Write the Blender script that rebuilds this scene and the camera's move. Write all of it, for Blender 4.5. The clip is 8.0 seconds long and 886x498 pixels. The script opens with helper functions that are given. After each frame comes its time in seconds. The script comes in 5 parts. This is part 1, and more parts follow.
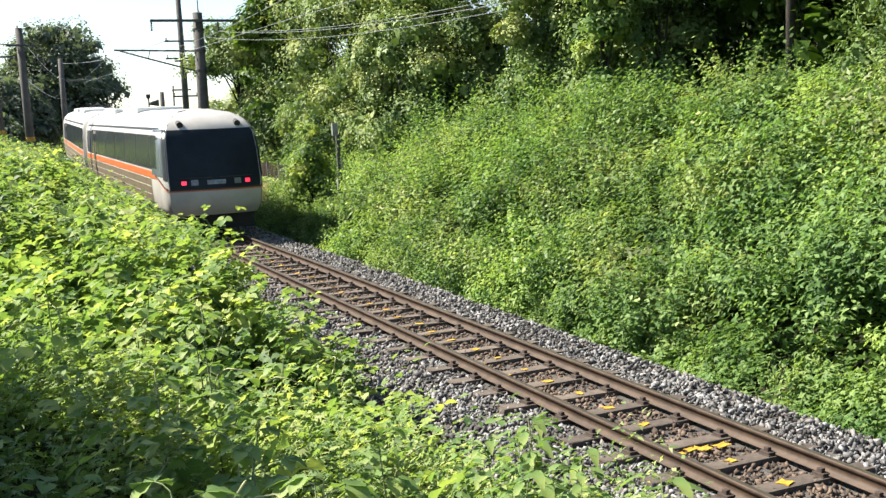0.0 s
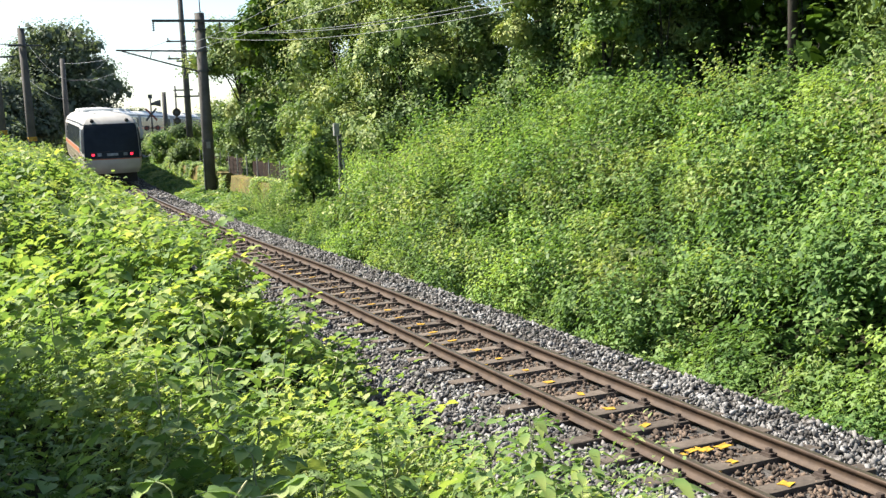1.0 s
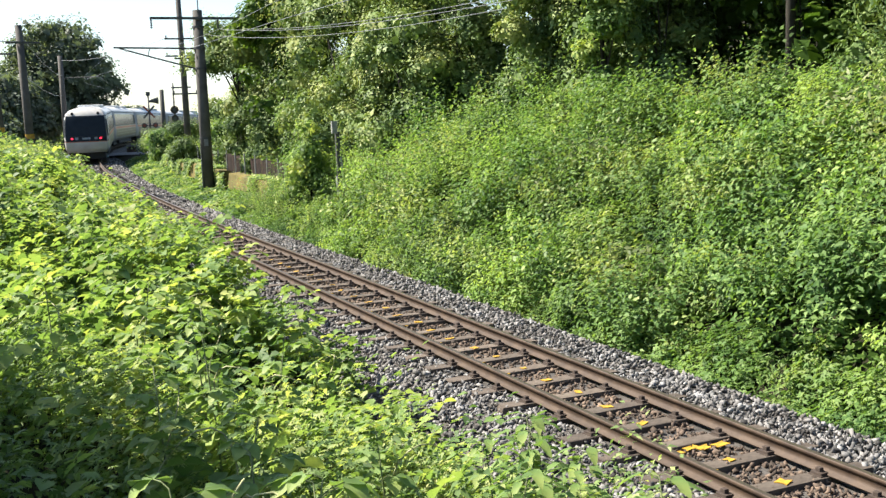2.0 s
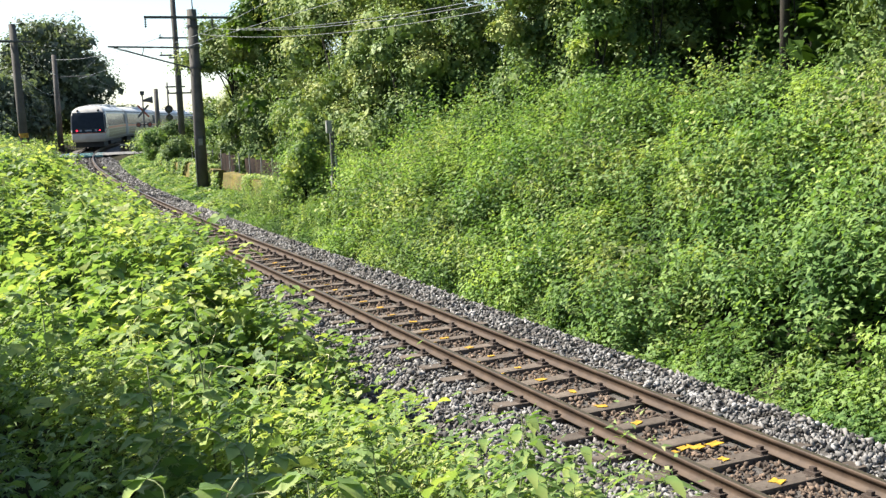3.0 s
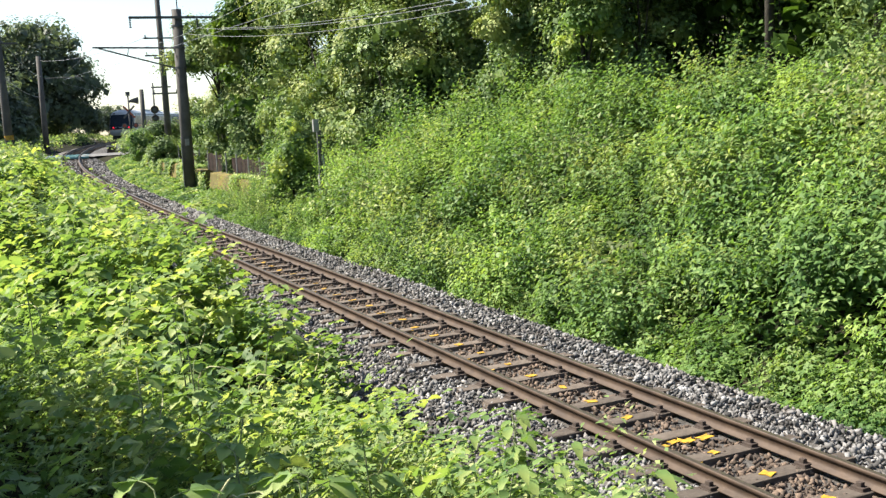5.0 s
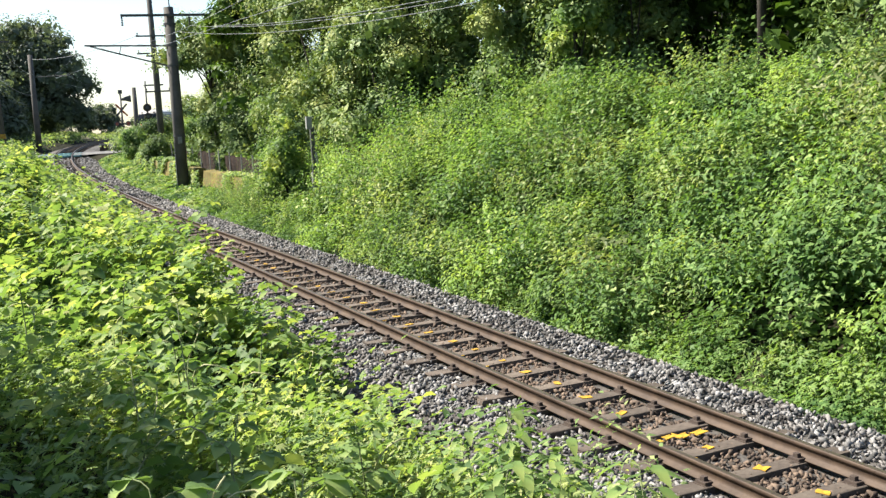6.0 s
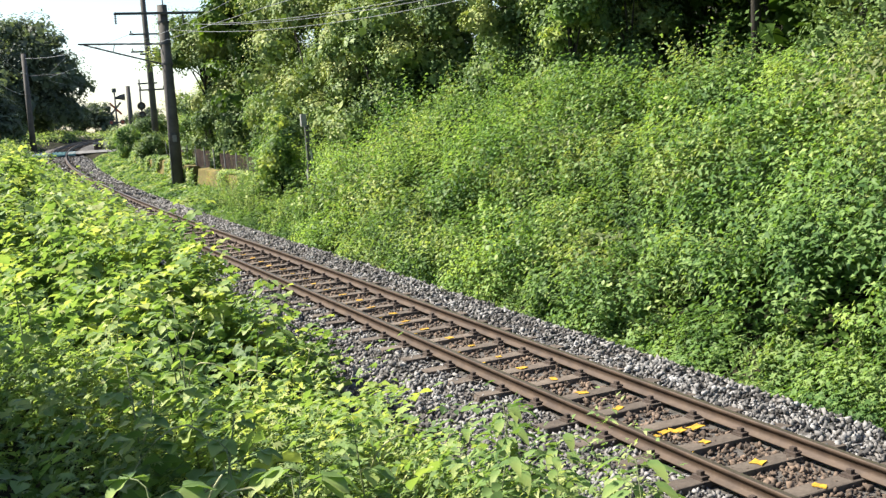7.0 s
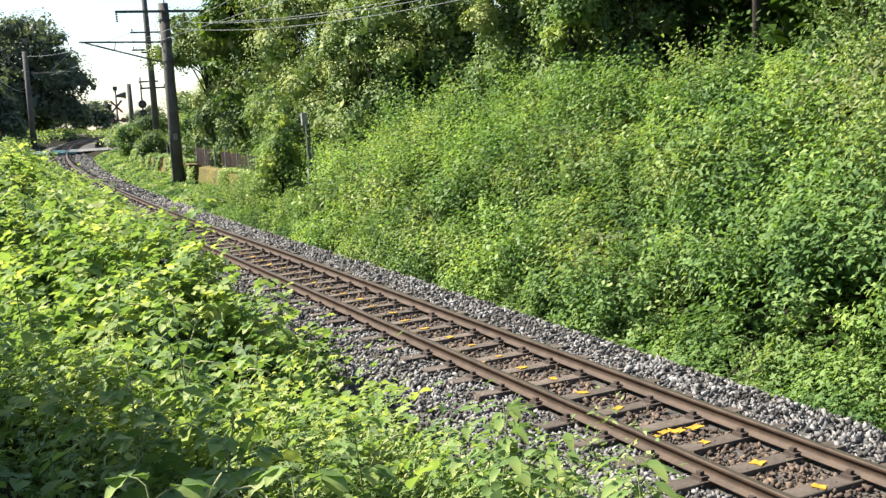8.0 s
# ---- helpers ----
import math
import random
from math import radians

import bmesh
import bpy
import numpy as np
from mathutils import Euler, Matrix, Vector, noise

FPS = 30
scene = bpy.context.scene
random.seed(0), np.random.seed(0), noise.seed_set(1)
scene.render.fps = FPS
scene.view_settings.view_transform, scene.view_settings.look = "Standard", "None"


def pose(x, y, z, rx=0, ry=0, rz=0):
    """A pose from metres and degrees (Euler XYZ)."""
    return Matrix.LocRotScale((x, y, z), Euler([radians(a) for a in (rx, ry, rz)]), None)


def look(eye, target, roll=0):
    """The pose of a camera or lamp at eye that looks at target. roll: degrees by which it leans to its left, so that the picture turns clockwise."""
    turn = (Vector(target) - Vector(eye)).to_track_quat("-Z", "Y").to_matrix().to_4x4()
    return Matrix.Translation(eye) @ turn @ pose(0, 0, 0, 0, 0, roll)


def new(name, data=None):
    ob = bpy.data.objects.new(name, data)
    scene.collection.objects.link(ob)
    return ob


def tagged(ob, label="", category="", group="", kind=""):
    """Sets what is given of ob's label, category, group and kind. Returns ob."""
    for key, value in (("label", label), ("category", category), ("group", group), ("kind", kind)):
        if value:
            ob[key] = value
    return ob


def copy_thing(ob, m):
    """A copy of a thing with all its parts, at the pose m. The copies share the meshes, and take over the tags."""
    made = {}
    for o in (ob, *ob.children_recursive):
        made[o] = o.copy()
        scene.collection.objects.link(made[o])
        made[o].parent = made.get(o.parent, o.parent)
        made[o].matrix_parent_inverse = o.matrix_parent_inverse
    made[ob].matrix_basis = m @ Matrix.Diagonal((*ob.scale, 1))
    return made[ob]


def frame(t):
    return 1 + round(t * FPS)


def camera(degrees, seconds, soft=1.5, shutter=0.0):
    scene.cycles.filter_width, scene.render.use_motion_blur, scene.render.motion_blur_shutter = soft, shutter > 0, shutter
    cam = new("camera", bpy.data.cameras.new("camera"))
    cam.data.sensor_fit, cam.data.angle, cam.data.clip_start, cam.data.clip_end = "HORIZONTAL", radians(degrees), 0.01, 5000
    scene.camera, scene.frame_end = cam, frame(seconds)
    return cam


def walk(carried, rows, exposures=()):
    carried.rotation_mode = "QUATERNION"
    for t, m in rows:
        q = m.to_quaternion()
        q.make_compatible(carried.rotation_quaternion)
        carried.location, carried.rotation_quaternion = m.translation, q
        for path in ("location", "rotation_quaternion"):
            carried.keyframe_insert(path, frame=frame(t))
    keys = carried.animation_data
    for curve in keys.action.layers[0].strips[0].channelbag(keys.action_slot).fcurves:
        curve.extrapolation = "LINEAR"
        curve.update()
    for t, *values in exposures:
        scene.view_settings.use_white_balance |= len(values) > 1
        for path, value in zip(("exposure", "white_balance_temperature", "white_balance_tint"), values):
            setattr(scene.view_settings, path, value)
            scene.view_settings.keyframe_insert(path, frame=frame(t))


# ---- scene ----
cam = camera(45.5, 8.0, soft=1.4)
EYE = 3.436


def held(yaw, tilt, roll):
    """The standing camera, turned by degrees."""
    return pose(0, 0, EYE, 90 + tilt, 0, yaw) @ pose(0, 0, 0, 0, 0, -roll)


PATH = [
    (0.0, held(1.474, -6.525, 2.562)), (0.5, held(1.830, -6.314, 2.312)), (1.0, held(1.550, -6.493, 2.479)),
    (1.5, held(1.470, -6.590, 2.419)), (3.0, held(1.142, -6.645, 2.329)), (3.5, held(0.764, -6.694, 2.325)),
    (4.0, held(0.753, -6.731, 2.692)), (4.5, held(0.657, -6.750, 2.869)), (6.0, held(0.202, -7.005, 3.240)),
    (6.5, held(0.031, -7.087, 3.451)), (7.0, held(-0.024, -7.204, 3.600)), (7.5, held(0.093, -7.234, 3.457)),
    (8.0, held(0.0, -7.241, 3.388)),
]
walk(cam, PATH, exposures=((0, 1.63, 6500, 10), (8, 1.6, 6500, 10)))

# ---- world and sun ----
SUN_DIR = Vector((-0.95, 0.25, 1.05)).normalized()
world = bpy.data.worlds.new("sky")
scene.world = world
world.use_nodes = True
wn = world.node_tree
sky = wn.nodes.new("ShaderNodeTexSky")
sky.sky_type, sky.sun_disc = "NISHITA", False
sky.sun_elevation = math.asin(SUN_DIR.z)
sky.sun_rotation = math.atan2(SUN_DIR.x, SUN_DIR.y)
sky.air_density, sky.dust_density, sky.ozone_density = 1.0, 0.8, 1.0
background = wn.nodes["Background"]
background.inputs["Strength"].default_value = 0.075
wn.links.new(sky.outputs[0], background.inputs[0])
sun = new("sun", bpy.data.lights.new("sun", "SUN"))
sun.data.energy, sun.data.angle, sun.data.color = 5.0, radians(0.6), (1.0, 0.94, 0.82)
sun.matrix_world = look(SUN_DIR * 100, (0, 0, 0))

# ---- the railway's line: curvature and grade by the metre ----
NODES = [20, 25, 45, 60, 75, 90, 110, 140, 200, 400]
CURVES = [0, 0.00148, 0.00055, 0.0034, 0.0055, 0.0038, 0.0042, 0.006, 0.004, 0.0]
GRADES = [0.0271, 0.0183, 0.0300, 0.0367, 0.0376, 0.0264, 0.0135, 0.0022, 0.0, 0.0]
STEP, S_MIN, S_MAX = 0.5, -60.0, 400.0
YAW, OFFSET = radians(26.325), 6.696
LINE_S = np.arange(S_MIN, S_MAX, STEP)
_k = np.interp(LINE_S, NODES, CURVES)
_g = np.interp(LINE_S, NODES, GRADES)
_a = YAW - np.cumsum(_k) * STEP
_d = np.stack([-np.sin(_a), np.cos(_a)], 1) * STEP
_p = np.vstack([np.zeros((1, 2)), np.cumsum(_d, 0)[:-1]])
_p += np.array([-math.sin(YAW), math.cos(YAW)]) * S_MIN + np.array([math.cos(YAW), math.sin(YAW)]) * OFFSET
_z = np.concatenate([[0], np.cumsum(_g)[:-1]]) * STEP + 0.0271 * S_MIN
LINE = np.column_stack([_p, _z, _a])


def on_line(s, u=0.0, h=0.0):
    """The place at s metres along the line, u to its right, h over the rails' top; arrays too."""
    x, y, z, a = (np.interp(s, LINE_S, LINE[:, i]) for i in range(4))
    return np.stack([x + u * np.cos(a), y + u * np.sin(a), z + h + 0 * u], -1)


def heading(s):
    return float(np.interp(s, LINE_S, LINE[:, 3]))


def to_line(x, y):
    """s, u and the rails' height for places x, y (arrays)."""
    x, y = np.atleast_1d(x).astype(float), np.atleast_1d(y).astype(float)
    s, u, z = np.empty_like(x), np.empty_like(x), np.empty_like(x)
    c = LINE[::4]
    for i in range(0, len(x), 20000):
        q = slice(i, i + 20000)
        n = np.argmin((x[q, None] - c[None, :, 0]) ** 2 + (y[q, None] - c[None, :, 1]) ** 2, 1)
        dx, dy, a = x[q] - c[n, 0], y[q] - c[n, 1], c[n, 3]
        s[q] = LINE_S[::4][n] + (-np.sin(a) * dx + np.cos(a) * dy)
        u[q] = np.cos(a) * dx + np.sin(a) * dy
    return s, u, np.interp(s, LINE_S, LINE[:, 2])


def _hash(i, j, seed):
    n = (i * 374761393 + j * 668265263 + seed * 974634777) & 0x7FFFFFFF
    n = ((n ^ (n >> 13)) * 1274126177) & 0x7FFFFFFF
    return ((n ^ (n >> 16)) & 0xFFFF) / 65535.0


def noise2(x, y, seed=0):
    """Smooth value noise from 0 to 1 over arrays."""
    i, j = np.floor(x).astype(np.int64), np.floor(y).astype(np.int64)
    fx, fy = x - i, y - j
    fx, fy = fx * fx * (3 - 2 * fx), fy * fy * (3 - 2 * fy)
    a, b = _hash(i, j, seed), _hash(i + 1, j, seed)
    c, d = _hash(i, j + 1, seed), _hash(i + 1, j + 1, seed)
    return (a * (1 - fx) + b * fx) * (1 - fy) + (c * (1 - fx) + d * fx) * fy


def fbm(x, y, seed=0):
    return 0.55 * noise2(x, y, seed) + 0.3 * noise2(x * 2.1, y * 2.1, seed + 7) + 0.15 * noise2(x * 4.3, y * 4.3, seed + 13)


def domes(x, y, cell, seed):
    """Rounded hummocks of uneven size with creases between them, 0 to 1."""
    qx, qy = x / cell, y / cell
    i, j = np.floor(qx).astype(np.int64), np.floor(qy).astype(np.int64)
    best = np.zeros_like(qx)
    for di in (-1, 0, 1):
        for dj in (-1, 0, 1):
            a, b, c = _hash(i + di, j + dj, seed), _hash(i + di, j + dj, seed + 31), _hash(i + di, j + dj, seed + 57)
            d2 = (i + di + a - qx) ** 2 + (j + dj + b - qy) ** 2
            r = 0.5 + 0.5 * c
            best = np.maximum(best, np.sqrt(np.maximum(0, 1 - d2 / (r * r))) * (0.45 + 0.55 * c))
    return best


def smooth(a, b, x):
    t = np.clip((x - a) / (b - a), 0, 1)
    return t * t * (3 - 2 * t)


def ground_height(x, y):
    s, u, z = to_line(x, y)
    bed = -0.62 + 0 * u
    # cutting side
    crest = np.interp(s, [0, 10, 20, 27, 33, 38], [3.4, 3.3, 2.95, 3.15, 2.2, 1.6])
    cut = -0.5 + (crest + 0.5) * np.clip((u - 2.5) / 5.7, 0, 1) + np.maximum(0, u - 8.2) * 0.06 - 0.12 * smooth(2.7, 2.4, u)
    yard = np.interp(u, [2.5, 3.4, 4.5, 4.7, 7.0, 13, 40], [-0.55, -0.35, -0.3, 0.35, 0.5, 3.2, 8.0])
    flat = np.interp(u, [2.5, 4.0, 9.0, 40], [-0.5, -0.1, 0.4, 2.0])
    w1, w2 = smooth(29, 36, s), smooth(60, 80, s)
    right = cut * (1 - w1) + (yard * (1 - w2) + flat * w2) * w1
    # bank on which the camera stands
    k = np.interp(s, [4, 9, 14, 22, 40, 60, 72], [0.1, 0.0, 0.45, 0.95, 1.0, 0.7, 0.1])
    low = np.interp(-u, [2.2, 2.35, 3.0], [0, 0.1, 1.0])
    bank = -0.6 + low * (k + 0.6) + np.interp(-u, [3.0, 5.0, 6.7, 9, 14], [0, 0.7, 1.5, 1.9, 2.2]) * np.interp(s, [0, 9, 14, 26, 60, 74], [1, 1, 0.9, 1.0, 1.0, 0.3])
    left = bank * (1 - smooth(66, 78, s)) + np.interp(-u, [2.4, 4, 12, 40], [-0.5, 0.0, 0.4, 1.5]) * smooth(66, 78, s)
    h = np.where(u > 2.4, right, np.where(u < -2.2, left, bed))
    rough = (fbm(x * 0.6, y * 0.6, 3) - 0.5) * 0.3 * smooth(2.6, 4.0, np.abs(u))
    far = smooth(70, 250, np.hypot(x, y - 40))
    # level crossing road
    road = smooth(3.2, 2.2, np.abs(s - 81.5)) * smooth(22, 14, np.abs(u)) * smooth(1.4, 1.8, np.abs(u))
    h = h * (1 - road) + (-0.06) * road
    return (z + h + rough * (1 - road)) * (1 - far) + far * 2.5


# ---- mesh helpers ----
def np_mesh(name, verts, faces, material):
    """A mesh from arrays: verts (n, 3), faces (m, k)."""
    me = bpy.data.meshes.new(name)
    verts, faces = np.asarray(verts, np.float32), np.asarray(faces, np.int32)
    m, k = faces.shape
    me.vertices.add(len(verts))
    me.vertices.foreach_set("co", verts.ravel())
    me.loops.add(m * k)
    me.loops.foreach_set("vertex_index", faces.ravel())
    me.polygons.add(m)
    me.polygons.foreach_set("loop_start", np.arange(0, m * k, k, dtype=np.int32))
    me.update(calc_edges=True)
    me.materials.append(material)
    return me


def shade(me):
    me.polygons.foreach_set("use_smooth", np.ones(len(me.polygons), bool))
    return me


def part(name, bm, material, parent=None, label="", rounded=False):
    """Links a bmesh or a mesh as one object, under a thing or a part."""
    if isinstance(bm, bmesh.types.BMesh):
        me = bpy.data.meshes.new(name)
        bmesh.ops.recalc_face_normals(bm, faces=bm.faces[:])
        bm.to_mesh(me)
        bm.free()
        me.materials.append(material)
        if rounded:
            shade(me)
    else:
        me = bm
    ob = new(name, me)
    if parent is not None:
        ob.parent = parent
    if label:
        tagged(ob, label)
    return ob


def box(bm, x0, x1, y0, y1, z0, z1, bevel=0.0):
    made = bmesh.ops.create_cube(bm, size=1)["verts"]
    bmesh.ops.transform(bm, matrix=Matrix.Translation(((x0 + x1) / 2, (y0 + y1) / 2, (z0 + z1) / 2)) @ Matrix.Diagonal((x1 - x0, y1 - y0, z1 - z0, 1)), verts=made)
    if bevel:
        edges = list({e for v in made for e in v.link_edges})
        bmesh.ops.bevel(bm, geom=edges, offset=bevel, segments=2, affect="EDGES", profile=0.7)
    return bm


def boxed(*args, bevel=0.0):
    return box(bmesh.new(), *args, bevel=bevel)


def tube(points, radii, sides=8, bm=None):
    """A tapered tube through points."""
    bm = bm or bmesh.new()
    rings = []
    pts = [Vector(p) for p in points]
    radii = [radii] * len(pts) if isinstance(radii, (int, float)) else radii
    for i, p in enumerate(pts):
        d = (pts[min(i + 1, len(pts) - 1)] - pts[max(i - 1, 0)]).normalized()
        a = d.orthogonal().normalized() if abs(d.z) < 0.9 else Vector((1, 0, 0)).cross(d).normalized()
        b = d.cross(a)
        rings.append([bm.verts.new(p + (a * math.cos(q) + b * math.sin(q)) * radii[i]) for q in np.linspace(0, 2 * math.pi, sides, endpoint=False)])
    for r0, r1 in zip(rings, rings[1:]):
        for i in range(sides):
            bm.faces.new((r0[i], r0[(i + 1) % sides], r1[(i + 1) % sides], r1[i]))
    bm.faces.new(rings[0][::-1])
    bm.faces.new(rings[-1])
    return bm


# ---- materials ----
def material(name, color, rough=0.7, metal=0.0, scale=8.0, vary=0.25, bump=0.15, second=None, fine=6.0, spec=0.5, island=0.0, randomly=0.0):
    """Paint, stone or metal with variation at two scales."""
    m = bpy.data.materials.new(name)
    m.use_nodes = True
    t = m.node_tree
    n, l = t.nodes, t.links
    b = n["Principled BSDF"]
    b.inputs["Roughness"].default_value, b.inputs["Metallic"].default_value = rough, metal
    b.inputs["Specular IOR Level"].default_value = spec
    co = n.new("ShaderNodeTexCoord")
    big, small = n.new("ShaderNodeTexNoise"), n.new("ShaderNodeTexNoise")
    big.inputs["Scale"].default_value, small.inputs["Scale"].default_value = scale, scale * fine
    big.inputs["Detail"].default_value = small.inputs["Detail"].default_value = 5
    l.new(co.outputs["Object"], big.inputs["Vector"])
    l.new(co.outputs["Object"], small.inputs["Vector"])
    ramp = n.new("ShaderNodeValToRGB")
    c = Vector(color)
    two = Vector(second) if second else c * (1 - vary)
    ramp.color_ramp.elements[0].position, ramp.color_ramp.elements[1].position = 0.35, 0.65
    ramp.color_ramp.elements[0].color, ramp.color_ramp.elements[1].color = (*two, 1), (*c, 1)
    l.new(big.outputs[0], ramp.inputs[0])
    mul = n.new("ShaderNodeMix")
    mul.data_type, mul.blend_type = "RGBA", "MULTIPLY"
    mul.inputs[0].default_value = vary
    l.new(ramp.outputs[0], mul.inputs[6])
    l.new(small.outputs[0], mul.inputs[7])
    last = mul.outputs[2]
    if island or randomly:
        src = n.new("ShaderNodeNewGeometry").outputs["Random Per Island"] if island else n.new("ShaderNodeObjectInfo").outputs["Random"]
        amount = island or randomly
        r = n.new("ShaderNodeMapRange")
        r.inputs[3].default_value, r.inputs[4].default_value = 1 - amount, 1 + amount
        l.new(src, r.inputs[0])
        sc = n.new("ShaderNodeVectorMath")
        sc.operation = "SCALE"
        l.new(last, sc.inputs[0])
        l.new(r.outputs[0], sc.inputs["Scale"])
        last = sc.outputs[0]
    l.new(last, b.inputs["Base Color"])
    if bump:
        bp = n.new("ShaderNodeBump")
        bp.inputs["Strength"].default_value, bp.inputs["Distance"].default_value = bump, 0.02
        l.new(small.outputs[0], bp.inputs["Height"])
        l.new(bp.outputs[0], b.inputs["Normal"])
    return m


def leaf_material(name, dark, mid, light, through_light=0.4, rough=0.52, patch=0.35):
    """Leaves: colour by leaf and by patch, partly letting light through."""
    m = bpy.data.materials.new(name)
    m.use_nodes = True
    t = m.node_tree
    n, l = t.nodes, t.links
    b, out = n["Principled BSDF"], n["Material Output"]
    geo = n.new("ShaderNodeNewGeometry")
    noise_node = n.new("ShaderNodeTexNoise")
    noise_node.inputs["Scale"].default_value = patch
    co = n.new("ShaderNodeTexCoord")
    l.new(co.outputs["Object"], noise_node.inputs["Vector"])
    mix = n.new("ShaderNodeMath")
    mix.operation = "MULTIPLY_ADD"
    mix.inputs[1].default_value = 0.42
    l.new(geo.outputs["Random Per Island"], mix.inputs[0])
    half = n.new("ShaderNodeMath")
    half.operation = "MULTIPLY_ADD"
    half.inputs[1].default_value, half.inputs[2].default_value = 2.5, -0.96
    l.new(noise_node.outputs[0], half.inputs[0])
    l.new(half.outputs[0], mix.inputs[2])
    ramp = n.new("ShaderNodeValToRGB")
    e = ramp.color_ramp.elements
    e[0].position, e[1].position = 0.05, 1.0
    e[0].color, e[1].color = (*dark, 1), (*light, 1)
    e.new(0.5).color = (*mid, 1)
    l.new(mix.outputs[0], ramp.inputs[0])
    l.new(ramp.outputs[0], b.inputs["Base Color"])
    b.inputs["Roughness"].default_value = rough
    b.inputs["Specular IOR Level"].default_value = 0.14
    tr = n.new("ShaderNodeBsdfTranslucent")
    warm = n.new("ShaderNodeMix")
    warm.data_type, warm.blend_type = "RGBA", "MULTIPLY"
    warm.inputs[0].default_value = 1
    warm.inputs[7].default_value = (1.25, 1.3, 0.6, 1)
    l.new(ramp.outputs[0], warm.inputs[6])
    l.new(warm.outputs[2], tr.inputs[0])
    sh = n.new("ShaderNodeMixShader")
    sh.inputs[0].default_value = through_light
    l.new(b.outputs[0], sh.inputs[1])
    l.new(tr.outputs[0], sh.inputs[2])
    l.new(sh.outputs[0], out.inputs["Surface"])
    return m


# soil coloured this dark to carry the shade between the weeds
SOIL = material("soil", (0.034, 0.03, 0.018), 0.95, scale=1.5, vary=0.5, second=(0.018, 0.022, 0.01), bump=0.5, spec=0.1)
STONE = material("ballast stone", (0.235, 0.23, 0.228), 0.9, scale=2.2, vary=0.45, second=(0.125, 0.113, 0.105), island=0.8)
RUSTY = material("rusty ballast", (0.15, 0.105, 0.075), 0.9, scale=3, vary=0.4, second=(0.075, 0.052, 0.038), island=0.65)
BED = material("ballast bed", (0.14, 0.125, 0.113), 0.95, scale=5, vary=0.7, second=(0.06, 0.052, 0.046), bump=1.0)
SLEEPER = material("old timber sleeper", (0.15, 0.118, 0.092), 0.9, scale=3, vary=0.5, second=(0.07, 0.05, 0.038), bump=0.6, randomly=0.3)
RAIL = material("rusty rail steel", (0.088, 0.058, 0.040), 0.65, metal=0.2, scale=5, vary=0.35, second=(0.055, 0.036, 0.026), spec=0.3)
RUNNING = material("polished rail head", (0.17, 0.14, 0.115), 0.4, metal=0.7, scale=6, vary=0.2, bump=0.03)
CLIP = material("rusted fastening", (0.06, 0.04, 0.03), 0.8, scale=20, vary=0.3)
YELLOW = material("weathered yellow paint", (0.612, 0.360, 0.029), 0.6, scale=14, vary=0.3, second=(0.360, 0.187, 0.022), bump=0.2)
CONCRETE = material("weathered concrete", (0.112, 0.104, 0.094), 0.9, scale=1.5, vary=0.4, second=(0.068, 0.061, 0.054), bump=0.25)
MOSSY = material("mossy concrete", (0.22, 0.165, 0.03), 0.95, scale=1.2, vary=0.6, second=(0.10, 0.09, 0.02), bump=0.6)
STEEL = material("grey painted steel", (0.09, 0.09, 0.09), 0.6, metal=0.4, scale=6, vary=0.3)
BARK = material("bark", (0.05, 0.042, 0.03), 0.95, scale=4, vary=0.5, bump=0.8)
WIRE = material("oxidised wire", (0.216, 0.223, 0.223), 0.45, metal=0.6, scale=4, vary=0.2, bump=0)
ASPHALT = material("worn asphalt", (0.158, 0.151, 0.144), 0.95, scale=2, vary=0.3, bump=0.3)
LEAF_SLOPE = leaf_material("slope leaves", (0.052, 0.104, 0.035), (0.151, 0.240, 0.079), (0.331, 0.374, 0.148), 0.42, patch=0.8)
LEAF_BANK = leaf_material("bank leaves", (0.063, 0.113, 0.039), (0.197, 0.282, 0.102), (0.444, 0.468, 0.205), 0.44, patch=0.8)
LEAF_KUDZU = leaf_material("kudzu leaves", (0.072, 0.129, 0.047), (0.180, 0.270, 0.089), (0.402, 0.443, 0.141), 0.42, patch=1.2)
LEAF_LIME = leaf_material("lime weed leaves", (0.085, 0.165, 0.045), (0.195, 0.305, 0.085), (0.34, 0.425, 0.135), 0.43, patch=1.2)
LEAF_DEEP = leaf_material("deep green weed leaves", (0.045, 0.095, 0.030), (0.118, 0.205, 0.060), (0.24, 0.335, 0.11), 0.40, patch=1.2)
# tree leaves, also the dark green that stands in for shade lower down
LEAF_TREE_SHADE = leaf_material("tree leaves", (0.029, 0.060, 0.013), (0.073, 0.133, 0.025), (0.153, 0.217, 0.040), 0.35)
# distance haze is put into this leaf colour, paler and greyer
LEAF_FAR_HAZE = leaf_material("far leaves greyed for haze", (0.085, 0.105, 0.085), (0.115, 0.145, 0.105), (0.15, 0.19, 0.125), 0.4)
LEAF_MASS = leaf_material("creeper leaves", (0.054, 0.096, 0.037), (0.164, 0.234, 0.077), (0.336, 0.363, 0.134), 0.2, patch=0.6)
LEAF_DRY = leaf_material("pale grass", (0.096, 0.129, 0.056), (0.177, 0.209, 0.096), (0.290, 0.307, 0.161), 0.35)
STEM = material("green stem", (0.16, 0.20, 0.07), 0.7, scale=9, vary=0.3)


